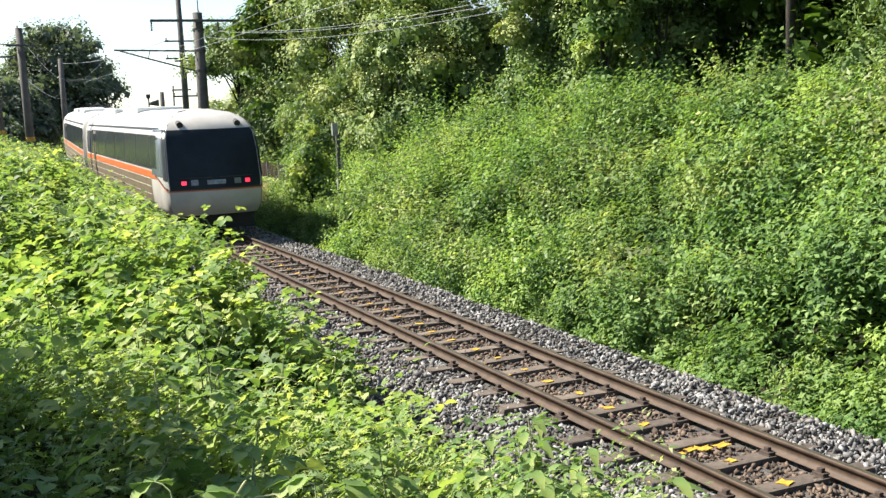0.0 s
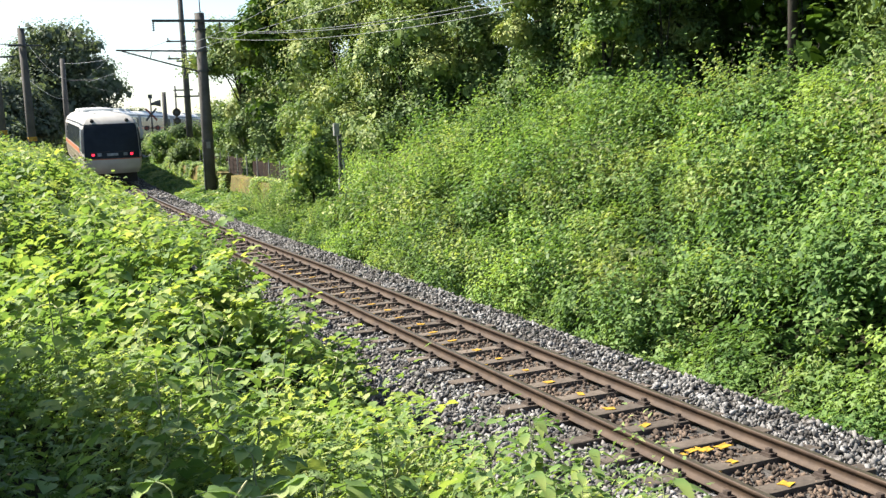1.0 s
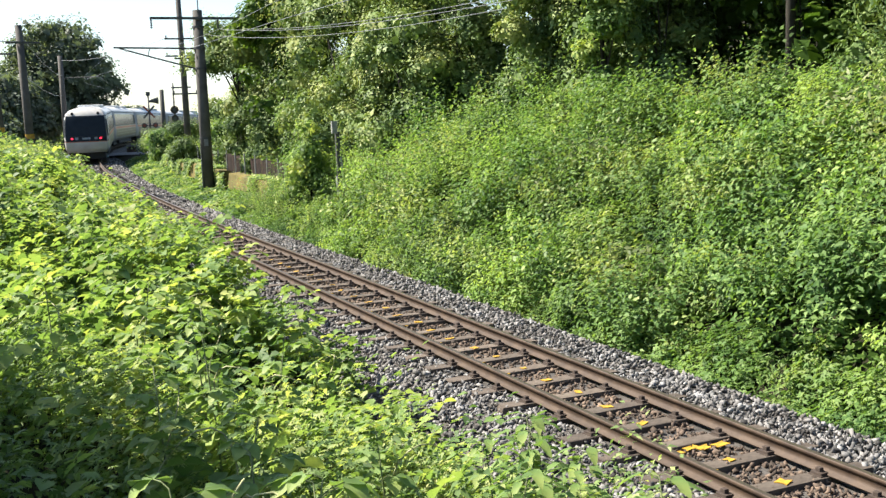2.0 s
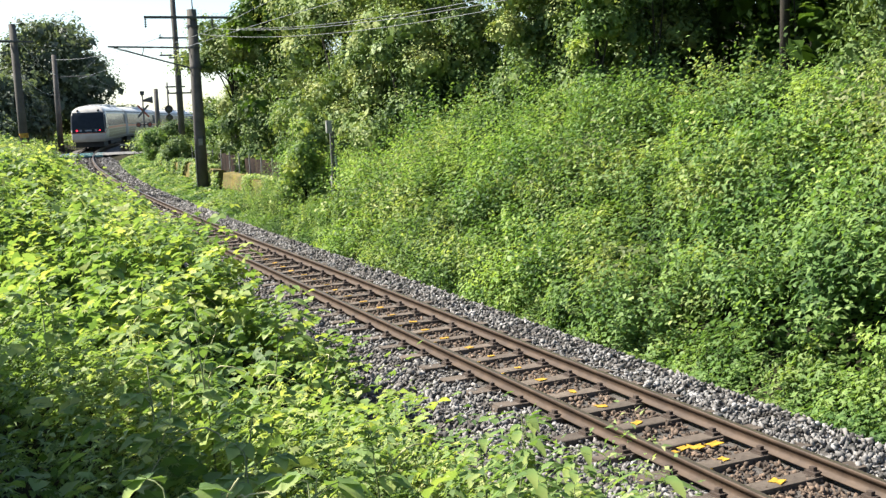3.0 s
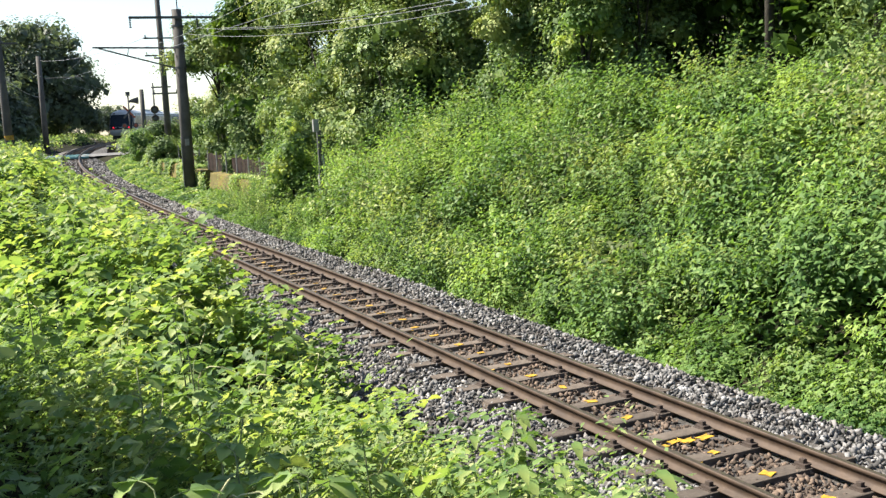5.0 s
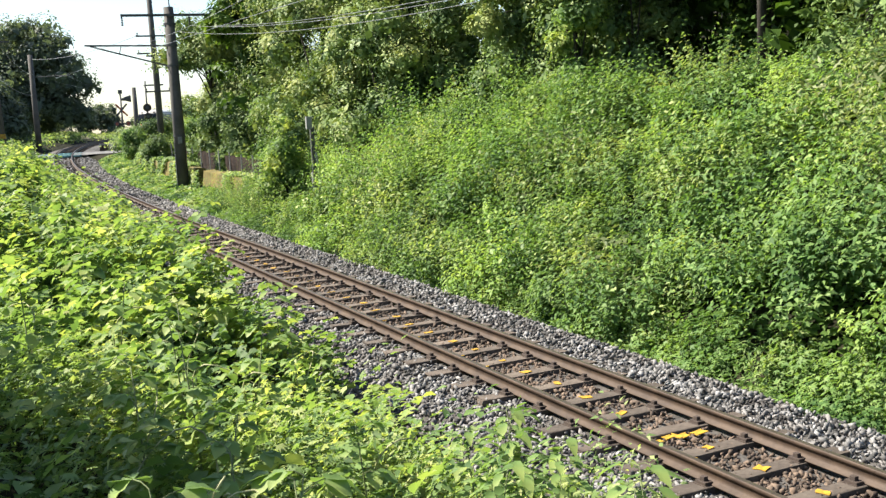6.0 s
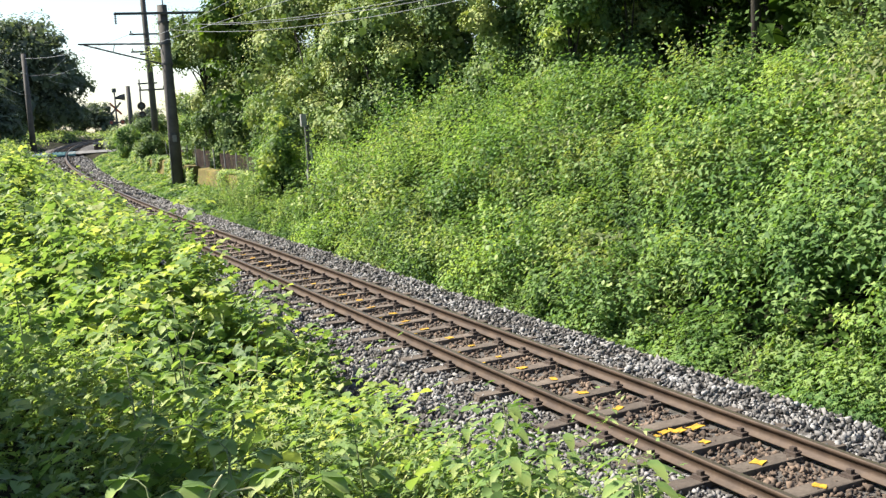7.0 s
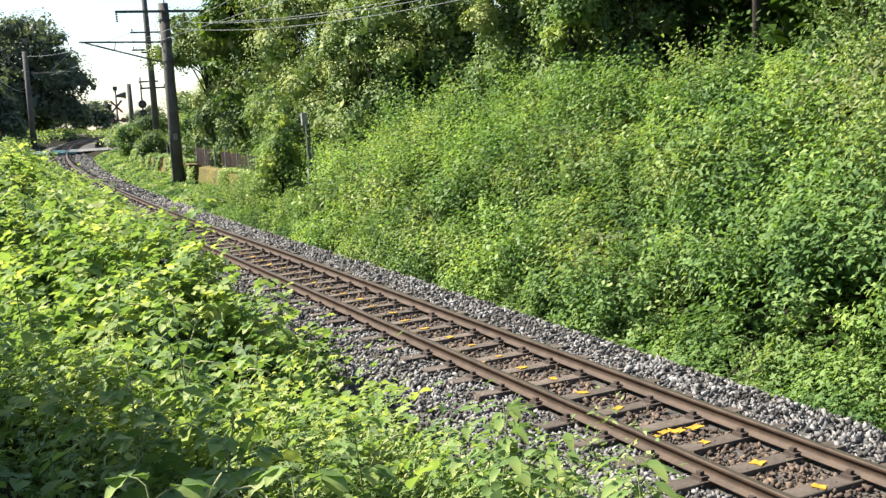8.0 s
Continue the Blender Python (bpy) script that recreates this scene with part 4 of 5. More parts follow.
def build_poles():
    mast = tagged(new("overhead_line_mast"), "weathered concrete mast with steel crossarm beside the track", "mast")
    mast.matrix_basis = line_pose(48.8, 3.73, 0.0)
    part("pole", tube([(0, 0, -0.6), (0, 0, 3.5), (0, 0, 7.85)], [0.27, 0.25, 0.22], 20), CONCRETE, mast, rounded=True)
    arm = part("crossarm", boxed(-2.15, 1.85, -0.30, -0.20, 7.42, 7.53, bevel=0.01), STEEL, mast)
    for x in (-2.1, 0.85, 1.8):
        insulator(x, -0.25, 7.42, mast, 0.4)
    part("earth_rod", tube([(0.05, 0, 7.8), (0.02, 0, 9.4)], [0.03, 0.015], 6), STEEL, mast)
    part("cantilever", tube([(-0.2, 0, 6.15), (-3.75, 0, 6.22)], 0.04, 8), STEEL, mast)
    part("stay", tube([(-0.2, 0, 5.25), (-1.9, 0, 5.72), (-3.5, 0, 6.18)], 0.035, 8), STEEL, mast)
    part("hanger", tube([(-2.3, 0, 5.83), (-2.2, 0, 6.2)], 0.02, 6), STEEL, mast)
    for z in (2.1, 5.25, 6.15, 7.1):
        bm = tube([(0, 0, z - 0.05), (0, 0, z + 0.05)], 0.275, 20)
        part("clamp", bm, STEEL, mast)
    part("number_plate", boxed(-0.12, 0.06, -0.285, -0.27, 1.75, 2.05), PLATE, mast, "pale weathered plate")
    part("cable", tube([(-0.28, -0.12, -0.3), (-0.27, -0.12, 1.8)], 0.025, 6), PLATE, mast, "pale grey cable guard")

    pole = tagged(new("utility_pole"), "tall grey concrete utility pole with several short crossarms", "utility pole")
    pole.matrix_basis = line_pose(64.0, 5.35, 0.4)
    part("pole", tube([(0, 0, -0.6), (0.0, 0, 5), (-0.05, 0, 11.0)], [0.20, 0.18, 0.14], 16), CONCRETE, pole, rounded=True)
    for z, x0, x1 in ((6.95, -1.0, 0.9), (5.95, -1.0, 0.55), (5.8, -0.5, 0.5), (3.75, -0.75, 0.75)):
        part("crossarm", boxed(x0, x1, -0.25, -0.17, z, z + 0.09, bevel=0.01), STEEL, pole)
        for x in (x0 + 0.1, x1 - 0.1):
            insulator(x, -0.21, z + 0.25, pole, 0.25)

    for s, u, top in ((49.8, -3.7, 4.75), (49.0, -4.9, 3.9)):
        left = tagged(new("utility_pole"), "concrete pole with a yellow and black warning band", "utility pole")
        base = float(ground_height(*[np.array([c]) for c in at_line(s, u)])[0])
        x, y = at_line(s, u)
        left.matrix_basis = pose(x, y, base, 0, 0, math.degrees(heading(s)))
        part("pole", tube([(0, 0, -0.5), (-0.05, 0, 2.5), (-0.12, 0, top + 1.4)], [0.19, 0.18, 0.15], 14), CONCRETE, left, rounded=True)
        for k in range(3):
            z = 0.85 + 0.2 * k
            part("warning_band", tube([(-0.01, 0, z), (-0.02, 0, z + (0.2 if k != 1 else 0.2))], 0.198, 14), (YELLOW, STEEL, YELLOW)[k], left, "worn yellow and black band")
        part("crossarm", boxed(-0.7, 0.7, -0.22, -0.15, top + 0.6, top + 0.68, bevel=0.01), STEEL, left)
    far = tagged(new("overhead_line_mast"), "weathered concrete mast at the level crossing", "mast")
    far.matrix_basis = line_pose(97.5, -3.1, 0.0)
    part("pole", tube([(0, 0, -0.5), (0, 0, 8.0)], [0.26, 0.2], 14), CONCRETE, far, rounded=True)
    part("cantilever", tube([(0.2, 0, 6.1), (3.2, 0, 6.15)], 0.04, 6), STEEL, far)

    post = tagged(new("relay_post"), "grey steel post with a small box below the slope", "post")
    post.matrix_basis = line_pose(32.0, 4.52, 0.2)
    part("pole", boxed(-0.06, 0.06, -0.06, 0.06, -0.5, 2.4, bevel=0.01), STEEL, post)
    part("box", boxed(-0.2, -0.02, -0.14, -0.02, 2.35, 2.75, bevel=0.015), PLATE, post, "pale metal box")
    part("pipe", tube([(0.1, -0.08, -0.4), (0.1, -0.08, 1.3), (0.06, -0.08, 1.6)], 0.03, 8), PLATE, post, "pale conduit", rounded=True)
    part("pipe", tube([(-0.1, -0.06, -0.4), (-0.1, -0.06, 1.0)], 0.025, 8), PLATE, post, "pale conduit", rounded=True)


def build_crossing_signals():
    sig = tagged(new("crossing_signal"), "level crossing warning post with a crossbuck, lamps and a horn", "crossing signal")
    sig.matrix_basis = line_pose(86.0, 4.3, 0.0)
    part("pole", tube([(0, 0, -0.2), (0, 0, 4.3)], 0.07, 10), STEEL, sig, rounded=True)
    for k, a in enumerate((48, -48)):
        arm = part("crossbuck_arm", boxed(-0.62, 0.62, -0.02, 0.02, -0.07, 0.07, bevel=0.008), (REDDISH, STEEL)[k], sig, "weathered red and black board")
        arm.matrix_basis = pose(0, -0.12 - 0.05 * k, 2.95, 0, a, 0)
    for x in (-0.42, 0.42):
        lamp = part("warning_lamp", tube([(x, -0.05, 1.9), (x, -0.25, 1.9)], [0.2, 0.2], 14), STEEL, sig)
        part("lens", tube([(x, -0.25, 1.9), (x, -0.27, 1.9)], [0.12, 0.11], 14), REDDISH, lamp)
    part("lamp_arm", boxed(-0.45, 0.45, -0.04, 0.04, 1.86, 1.94), STEEL, sig)
    part("horn", tube([(0.05, 0, 3.75), (0.35, -0.05, 3.8), (0.75, -0.1, 3.8)], [0.08, 0.16, 0.28], 12), CONCRETE, sig, rounded=True)
    part("cap", boxed(-0.16, 0.16, -0.16, 0.16, 4.2, 4.5, bevel=0.03), STEEL, sig)

    relay = tagged(new("relay_box"), "low dark crossing box with a pale lid", "relay box")
    relay.matrix_basis = line_pose(87.0, 2.75, -0.25)
    part("case", boxed(-0.35, 0.35, -0.3, 0.3, -0.2, 0.55, bevel=0.03), RUST_SHEET, relay)
    part("lid", boxed(-0.4, 0.4, -0.34, 0.34, 0.55, 0.66, bevel=0.02), PLATE, relay, "pale lid")

    plain = tagged(new("utility_pole"), "plain grey concrete pole behind the crossing signal", "utility pole")
    plain.matrix_basis = line_pose(89.8, 5.35, 0.0)
    part("pole", tube([(0, 0, -0.3), (0, 0, 4.7)], [0.22, 0.17], 14), CONCRETE, plain, rounded=True)

    rail_signal = tagged(new("rail_signal"), "slim black signal post with two round heads", "rail signal")
    rail_signal.matrix_basis = line_pose(74.4, 5.7, 0.2)
    part("pole", tube([(0, 0, -0.3), (0, 0, 4.75)], 0.06, 10), STEEL, rail_signal, rounded=True)
    for z, r in ((2.95, 0.27), (2.35, 0.25)):
        head = part("signal_head", tube([(0, -0.05, z), (0, -0.25, z)], r, 20), CLIP, rail_signal, "black disc")
        part("lens", tube([(0, -0.25, z), (0, -0.27, z)], r * 0.45, 12), STEEL, head)
    part("bracket", boxed(-0.1, 1.2, -0.05, 0.05, 4.4, 4.5), STEEL, rail_signal)


def strand(points, sag, radius, parent):
    a, b = Vector(points[0]), Vector(points[1])
    pts = [a.lerp(b, k / 14) - Vector((0, 0, sag * 4 * (k / 14) * (1 - k / 14))) for k in range(15)]
    part("wire", tube(pts, radius, 6), WIRE, parent)


def build_wires():
    wires = tagged(new("overhead_wires"), "thin grey overhead wires slung between the masts", "overhead wires")
    m1 = line_pose(48.8, 3.73, 0.0)
    for x, z, end, sag in ((0.85, 7.0, (1.17, 24.0, 6.16), 0.3), (1.8, 7.0, (1.4, 23.6, 6.26), 0.25), (0.2, 6.75, (1.0, 24.4, 6.02), 0.35)):
        strand((m1 @ Vector((x, -0.25, z)), end), sag, 0.009, wires)
    # contact and messenger wires along the track, held by the cantilever
    spans = [-20.0, 14.0, 48.8, 97.5, 146.0]
    for s0, s1 in zip(spans, spans[1:]):
        for h0, sag, r in ((6.2, 0.75, 0.006), (5.25, 0.02, 0.006)):
            pts = []
            for k in range(17):
                f = k / 16
                pts.append(tuple(on_line(s0 + (s1 - s0) * f, 0.0, h0 - sag * 4 * f * (1 - f))))
            part("wire", tube(pts, r, 5), WIRE, wires)
    strand((tuple(on_line(49.8, -3.6, 6.6)), tuple(on_line(97.5, -3.0, 6.3))), 0.35, 0.012, wires)
    strand((tuple(on_line(49.8, -3.8, 5.2)), tuple(on_line(97.5, -3.2, 4.6))), 0.3, 0.012, wires)
    strand((tuple(on_line(49.0, -5.2, 6.6)), tuple(on_line(49.8, -3.6, 6.6))), 0.05, 0.02, wires)
    strand((tuple(on_line(64, 4.6, 7.5)), tuple(on_line(97.5, -3, 7.6))), 0.4, 0.015, wires)


def build_wall():
    """The mossy retaining wall in three lengths, with the rusty fence behind."""
    rng = random.Random(9)
    for s0, s1, h in ((36.3, 46.6, 0.62), (48.3, 56.5, 0.6), (57.2, 67.0, 0.45)):
        bm = bmesh.new()
        ss = np.arange(s0, s1 + 0.01, 0.35)
        rows = []
        for s in ss:
            ring = []
            for u, z in ((4.05, -0.7), (4.12, -0.1), (4.2, h - 0.03), (4.26, h), (4.6, h + 0.01), (4.7, h - 0.05), (4.7, -0.7)):
                ring.append(bm.verts.new(on_line(s, u + rng.uniform(-0.02, 0.02), z + (rng.uniform(-0.03, 0.03) if z > 0 else 0))))
            rows.append(ring)
        for a, b in zip(rows, rows[1:]):
            for k in range(6):
                bm.faces.new((a[k], a[k + 1], b[k + 1], b[k]))
        bm.faces.new(rows[0])
        bm.faces.new(rows[-1][::-1])
        tagged(part("retaining_wall", bm, MOSSY), "low yellow-brown mossy concrete retaining wall at the verge", "wall", kind="structure")
    fence = tagged(new("fence"), "rusty sheet fence with pale posts behind the retaining wall", "fence")
    for k in range(12):
        s = 37.0 + k * 1.9
        z = float(on_line(s)[2])
        p = part("post", boxed(-0.024, 0.024, -0.024, 0.024, 0.2, 1.42, bevel=0.005), PLATE, fence, "pale concrete post")
        p.matrix_basis = pose(*on_line(s, 4.95), rng.uniform(-1, 1), rng.uniform(-1, 1), math.degrees(heading(s)))
        if k < 11 and k not in (5, 8):
            bm = bmesh.new()
            cols = []
            for q in range(23):
                w = 0.02 * math.sin(q * 1.6)
                cols.append([bm.verts.new((5.25 - 5.25 + w, q * 0.083, zz)) for zz in (0.15, 1.25 + rng.uniform(-0.015, 0.015))])
            for a, b in zip(cols, cols[1:]):
                bm.faces.new((a[0], b[0], b[1], a[1]))
            bmesh.ops.solidify(bm, geom=bm.faces[:], thickness=0.006)
            sh = part("sheet", bm, RUST_SHEET, fence, "rust-brown corrugated sheet")
            sh.matrix_basis = pose(*on_line(s, 5.2), 0, 0, math.degrees(heading(s)))


def build_wall_creepers():
    rng = np.random.default_rng(66)
    n = 16000
    s, v = rng.uniform(36, 67.5, n), rng.uniform(0, 1, n)
    keep = noise2(s * 0.55, v * 0.6, 67) > 0.5
    s, v = s[keep], v[keep]
    u = np.where(v < 0.5, 4.7 - v * 1.1, 4.1 - (v - 0.5) * 0.1) - rng.uniform(0, 0.06, len(s))
    h = np.where(v < 0.5, 0.62, 0.62 - (v - 0.5) * 1.5) * np.interp(s, [57, 57.2], [1, 0.8]) + rng.uniform(0, 0.12, len(s))
    N = np.stack([-0.6 + 0 * s, -0.3 + 0 * s, 0.7 + 0 * s], 1) + rng.normal(size=(len(s), 3)) * 0.4
    me = leaves("wall_creepers", on_line(s, u, h), N, rng.uniform(0.08, 0.16, len(s)), LEAF_BANK, rng, "simple")
    tagged(part("wall_creepers", me, LEAF_BANK), "patches of creeper hanging over the mossy wall", "creeper", kind="stuff")


def build_crossing():
    V, F = ribbon([(-14, -0.02), (-1.75, -0.01), (-0.66, 0.0)], np.arange(79.4, 83.8, 0.5))
    tagged(part("crossing_road", np_mesh("crossing_road", V, F, ASPHALT), ASPHALT), "narrow worn asphalt road up to the crossing", "road", kind="structure")
    V, F = ribbon([(0.66, 0.0), (1.75, -0.01), (9, -0.02)], np.arange(79.4, 83.8, 0.5))
    tagged(part("crossing_road", np_mesh("crossing_road", V, F, ASPHALT), ASPHALT), "narrow worn asphalt road up to the crossing", "road", kind="structure")
    deck = tagged(new("crossing_deck"), "pale blue-green painted planks of the level crossing", "crossing deck", kind="structure")
    for k in range(9):
        for u0, u1 in ((-1.7, -0.66), (-0.48, 0.48), (0.66, 1.2)):
            s = 79.3 + k * 0.5
            p = part("plank", boxed(u0, u1, 0, 0.47, -0.12, 0.005, bevel=0.008), TEAL, deck)
            p.matrix_basis = line_pose(s)


def build_paint():
    """Scraps of yellow paint on the sleepers and a yellow plate between two of them."""
    rng = random.Random(12)
    marks = tagged(new("yellow_marks"), "worn yellow paint marks on the sleepers", "paint mark")

    def scrap(u, s, w, l, z=-0.15):
        bm = bmesh.new()
        ring = []
        corners = ((-1, -1), (0.1, -1), (1, -0.9), (0.9, 0.2), (1, 1), (-0.2, 0.9), (-1, 1), (-0.8, 0))
        n = len(corners)
        for cx, cy in corners:
            ring.append((cx * w * rng.uniform(0.55, 1.05), cy * l * rng.uniform(0.5, 1.05)))
        lo = [bm.verts.new((x, y, -0.004)) for x, y in ring]
        hi = [bm.verts.new((x, y, 0.003)) for x, y in ring]
        bm.faces.new(hi)
        bm.faces.new(lo[::-1])
        for k in range(n):
            bm.faces.new((lo[k], lo[(k + 1) % n], hi[(k + 1) % n], hi[k]))
        p = part("mark", bm, YELLOW, marks)
        p.matrix_basis = line_pose(s, u, z) @ pose(0, 0, 0, rng.uniform(-5, 5), rng.uniform(-5, 5), rng.uniform(-25, 25))

    for k in range(-3, 26):
        s = 12.178 - 0.701 * 8 + k * 0.701
        if k == 3:
            continue
        scrap(0.02 + rng.uniform(-0.06, 0.06), s + rng.uniform(-0.03, 0.05), rng.uniform(0.05, 0.09), rng.uniform(0.04, 0.08))
        if rng.random() < 0.5:
            scrap(-0.18 + rng.uniform(-0.1, 0.05), s - 0.1, 0.05, 0.03, -0.165)
    s = 12.178 - 0.701 * 5.35
    for u, w, l in ((0.24, 0.10, 0.07), (0.06, 0.07, 0.06), (-0.12, 0.08, 0.05), (-0.3, 0.10, 0.045), (-0.02, 0.05, 0.09)):
        scrap(u, s + rng.uniform(-0.03, 0.03), w, l, -0.15)


PLATE = material("pale weathered metal", (0.274, 0.274, 0.259), 0.7, scale=6, vary=0.3)
REDDISH = material("faded red paint", (0.35, 0.08, 0.04), 0.6, scale=6, vary=0.3)
RUST_SHEET = material("rusted sheet", (0.115, 0.072, 0.054), 0.9, scale=2.5, vary=0.5, second=(0.036, 0.025, 0.020))
TEAL = material("faded teal paint", (0.122, 0.266, 0.274), 0.85, scale=3, vary=0.25, second=(0.094, 0.202, 0.202), randomly=0.15)
build_poles()
build_crossing_signals()
build_wires()
build_wall()
build_wall_creepers()
build_crossing()
build_paint()
# single plants on the near bank: x, y, stem height, leaf size, three leaflets or one
PLANTS = [(0.3, 7.6, 1.05, 0.15, False), (0.42, 7.2, 1.1, 0.17, False), (0.11, 7.0, 1.0, 0.14, False), (0.61, 7.0, 1.0, 0.15, False), (0.69, 6.4, 0.95, 0.15, False), (0.43, 6.2, 0.95, 0.14, False),
          (0.95, 6.2, 0.9, 0.15, False), (1.12, 5.9, 1.12, 0.2, False), (0.66, 5.6, 0.85, 0.15, False), (0.18, 6.0, 0.95, 0.14, False), (-0.89, 4.2, 0.95, 0.13, True), (-1.04, 3.7, 0.9, 0.15, True),
          (-0.7, 3.8, 1.0, 0.15, True), (-0.58, 3.9, 0.98, 0.15, True), (-1.57, 6.3, 1.22, 0.12, True), (-1.32, 6.6, 1.3, 0.12, True), (-1.58, 5.2, 1.0, 0.14, True), (-0.49, 5.6, 1.05, 0.13, True),
          (-1.14, 4.8, 0.93, 0.14, True), (-2.63, 6.49, 1.0, 0.12, True), (-1.9, 7.3, 1.2, 0.14, True), (-2.6, 8.0, 1.2, 0.16, True), (-2.2, 8.6, 1.2, 0.16, True), (-1.3, 8.8, 1.1, 0.15, True),
          (-3.9, 11.0, 1.1, 0.18, True), (-2.9, 10.5, 1.1, 0.18, True), (-1.9, 11.6, 1.2, 0.16, False), (-4.6, 12.5, 1.1, 0.2, True), (-5.4, 15.0, 1.2, 0.2, True)]
for i, (x, y, h, size, three) in enumerate(PLANTS):
    sprig("bright broad-leaved vine standing out of the weeds" if three else "tall fresh green weed with long pointed leaves", x, y, h, 500 + i, LEAF_KUDZU, 10 if three else 24, (size * (0.9 if three else 1.1), size * (1.3 if three else 1.5)), three,
          lean=(0.12 * math.cos(i * 2.1), 0.12 * math.sin(i * 2.1)))


# ---- the train ----
SIDE = [(1.24, 0.60), (1.35, 0.82), (1.39, 1.15), (1.41, 1.6), (1.40, 2.0), (1.385, 2.45), (1.345, 2.85), (1.24, 3.12), (1.0, 3.34), (0.62, 3.48), (0.25, 3.53)]


def nose(z):
    """How far the tail's face stands back at height z."""
    return float(np.interp(z, [0.60, 0.82, 1.15, 1.6, 2.3, 2.85, 3.12, 3.34, 3.53], [0.22, 0.06, 0.0, 0.06, 0.22, 0.42, 0.62, 1.0, 1.7]))


def shell(rounded_tail):
    """Half profile swept along the car; the tail's corners are drawn in."""
    bm = bmesh.new()
    rings = []
    stations = [(0.0, 0.91), (0.10, 0.955), (0.28, 0.98), (0.6, 0.993), (1.2, 1.0), (2.4, 1.0)] if rounded_tail else [(0.0, 1.0), (2.4, 1.0)]
    stations += [(6.0, 1.0), (12.0, 1.0), (20.3, 1.0)]
    for y, k in stations:
        ring = []
        for sgn in (1, -1):
            for x, z in (SIDE if sgn == 1 else SIDE[::-1]):
                back = nose(z) * max(0.0, 1 - y / 2.4) if rounded_tail else 0.0
                ring.append(bm.verts.new((sgn * x * (k if z < 3.4 else 1), y + back, z)))
        rings.append(ring)
    n = len(rings[0])
    for a, b in zip(rings, rings[1:]):
        for i in range(n):
            bm.faces.new((a[i], a[(i + 1) % n], b[(i + 1) % n], b[i]))
    bm.faces.new(rings[-1])
    if not rounded_tail:
        bm.faces.new(rings[0][::-1])
    return bm


def face_panel(z0, z1, x_share, out, rows=12, cols=14, x_from=-1.0):
    """A patch of the tail's face, standing a little off the plane."""
    bm = bmesh.new()
    grid = []
    for i in range(rows + 1):
        z = z0 + (z1 - z0) * i / rows
        half = float(np.interp(z, [p[1] for p in SIDE], [p[0] for p in SIDE])) * (0.91 if z < 3.4 else 1.0)
        line = []
        for j in range(cols + 1):
            f = x_from * x_share + (1 - x_from) * x_share * j / cols
            line.append(bm.verts.new((half * f, nose(z) - 0.16 * (1 - f * f) - out, z)))
        grid.append(line)
    for a, b in zip(grid, grid[1:]):
        for j in range(cols):
            bm.faces.new((a[j], a[j + 1], b[j + 1], b[j]))
    return bm


def side_strip(y0, y1, z0, z1, sgn, out, steps=10, swoop=0.0):
    """A strip on the car's side, following its curve; swoop lets its tail end drop."""
    zs, xs = [p[1] for p in SIDE], [p[0] for p in SIDE]
    bm = bmesh.new()
    lines = []
    for i in range(steps + 1):
        y = y0 + (y1 - y0) * i / steps
        drop = swoop * (1 - i / steps) ** 2
        k = float(np.interp(y, [0, 0.10, 0.28, 0.6, 1.2], [0.91, 0.955, 0.98, 0.993, 1.0]))
        line = []
        for q in range(5):
            z = z0 + (z1 - z0) * q / 4 - drop
            back = nose(z) * max(0.0, 1 - y / 2.4) if TAILED[0] else 0.0
            line.append(bm.verts.new((sgn * (float(np.interp(z, zs, xs)) * k + out), y + back, z)))
        lines.append(line)
    for a, b in zip(lines, lines[1:]):
        for q in range(4):
            bm.faces.new((a[q], a[q + 1], b[q + 1], b[q]))
    return bm


TAILED = [False]


def glowing(name, color, strength):
    m = material(name, color, 0.3, scale=10, vary=0.1, bump=0)
    b = m.node_tree.nodes["Principled BSDF"]
    b.inputs["Emission Color"].default_value = (*color, 1)
    b.inputs["Emission Strength"].default_value = strength
    return m


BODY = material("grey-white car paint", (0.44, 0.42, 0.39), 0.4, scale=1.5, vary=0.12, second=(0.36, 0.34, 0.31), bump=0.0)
# whiter than the body: the sun on the roof is in this colour
ROOF = material("sun-whitened roof colour", (0.640, 0.640, 0.624), 0.5, scale=1.5, vary=0.12, bump=0.02)
BEIGE = material("beige car side", (0.173, 0.137, 0.094), 0.4, scale=1.5, vary=0.15, bump=0)
GLASS = material("dark tinted glass", (0.022, 0.028, 0.036), 0.2, scale=3, vary=0.2, bump=0, spec=0.08)
ORANGE = material("orange stripe paint", (0.52, 0.12, 0.035), 0.4, scale=3, vary=0.15, bump=0)
PALE = material("pale stripe paint", (0.55, 0.52, 0.46), 0.4, scale=3, vary=0.1, bump=0)
DARK = material("dark underfloor steel", (0.03, 0.028, 0.026), 0.8, scale=4, vary=0.4)
PILLAR = material("grey window pillar", (0.05, 0.055, 0.06), 0.5, scale=3, vary=0.15, bump=0, spec=0.03)
# the blue-grey imitates sky reflected in the corner pane
CORNER = material("corner glass with sky tone", (0.10, 0.12, 0.15), 0.25, scale=3, vary=0.2, bump=0, spec=0.3)
LAMP_OFF = material("lamp glass", (0.25, 0.27, 0.29), 0.15, scale=12, vary=0.4, bump=0)
TAIL_LIGHT = glowing("red tail light", (0.9, 0.02, 0.05), 1.0)


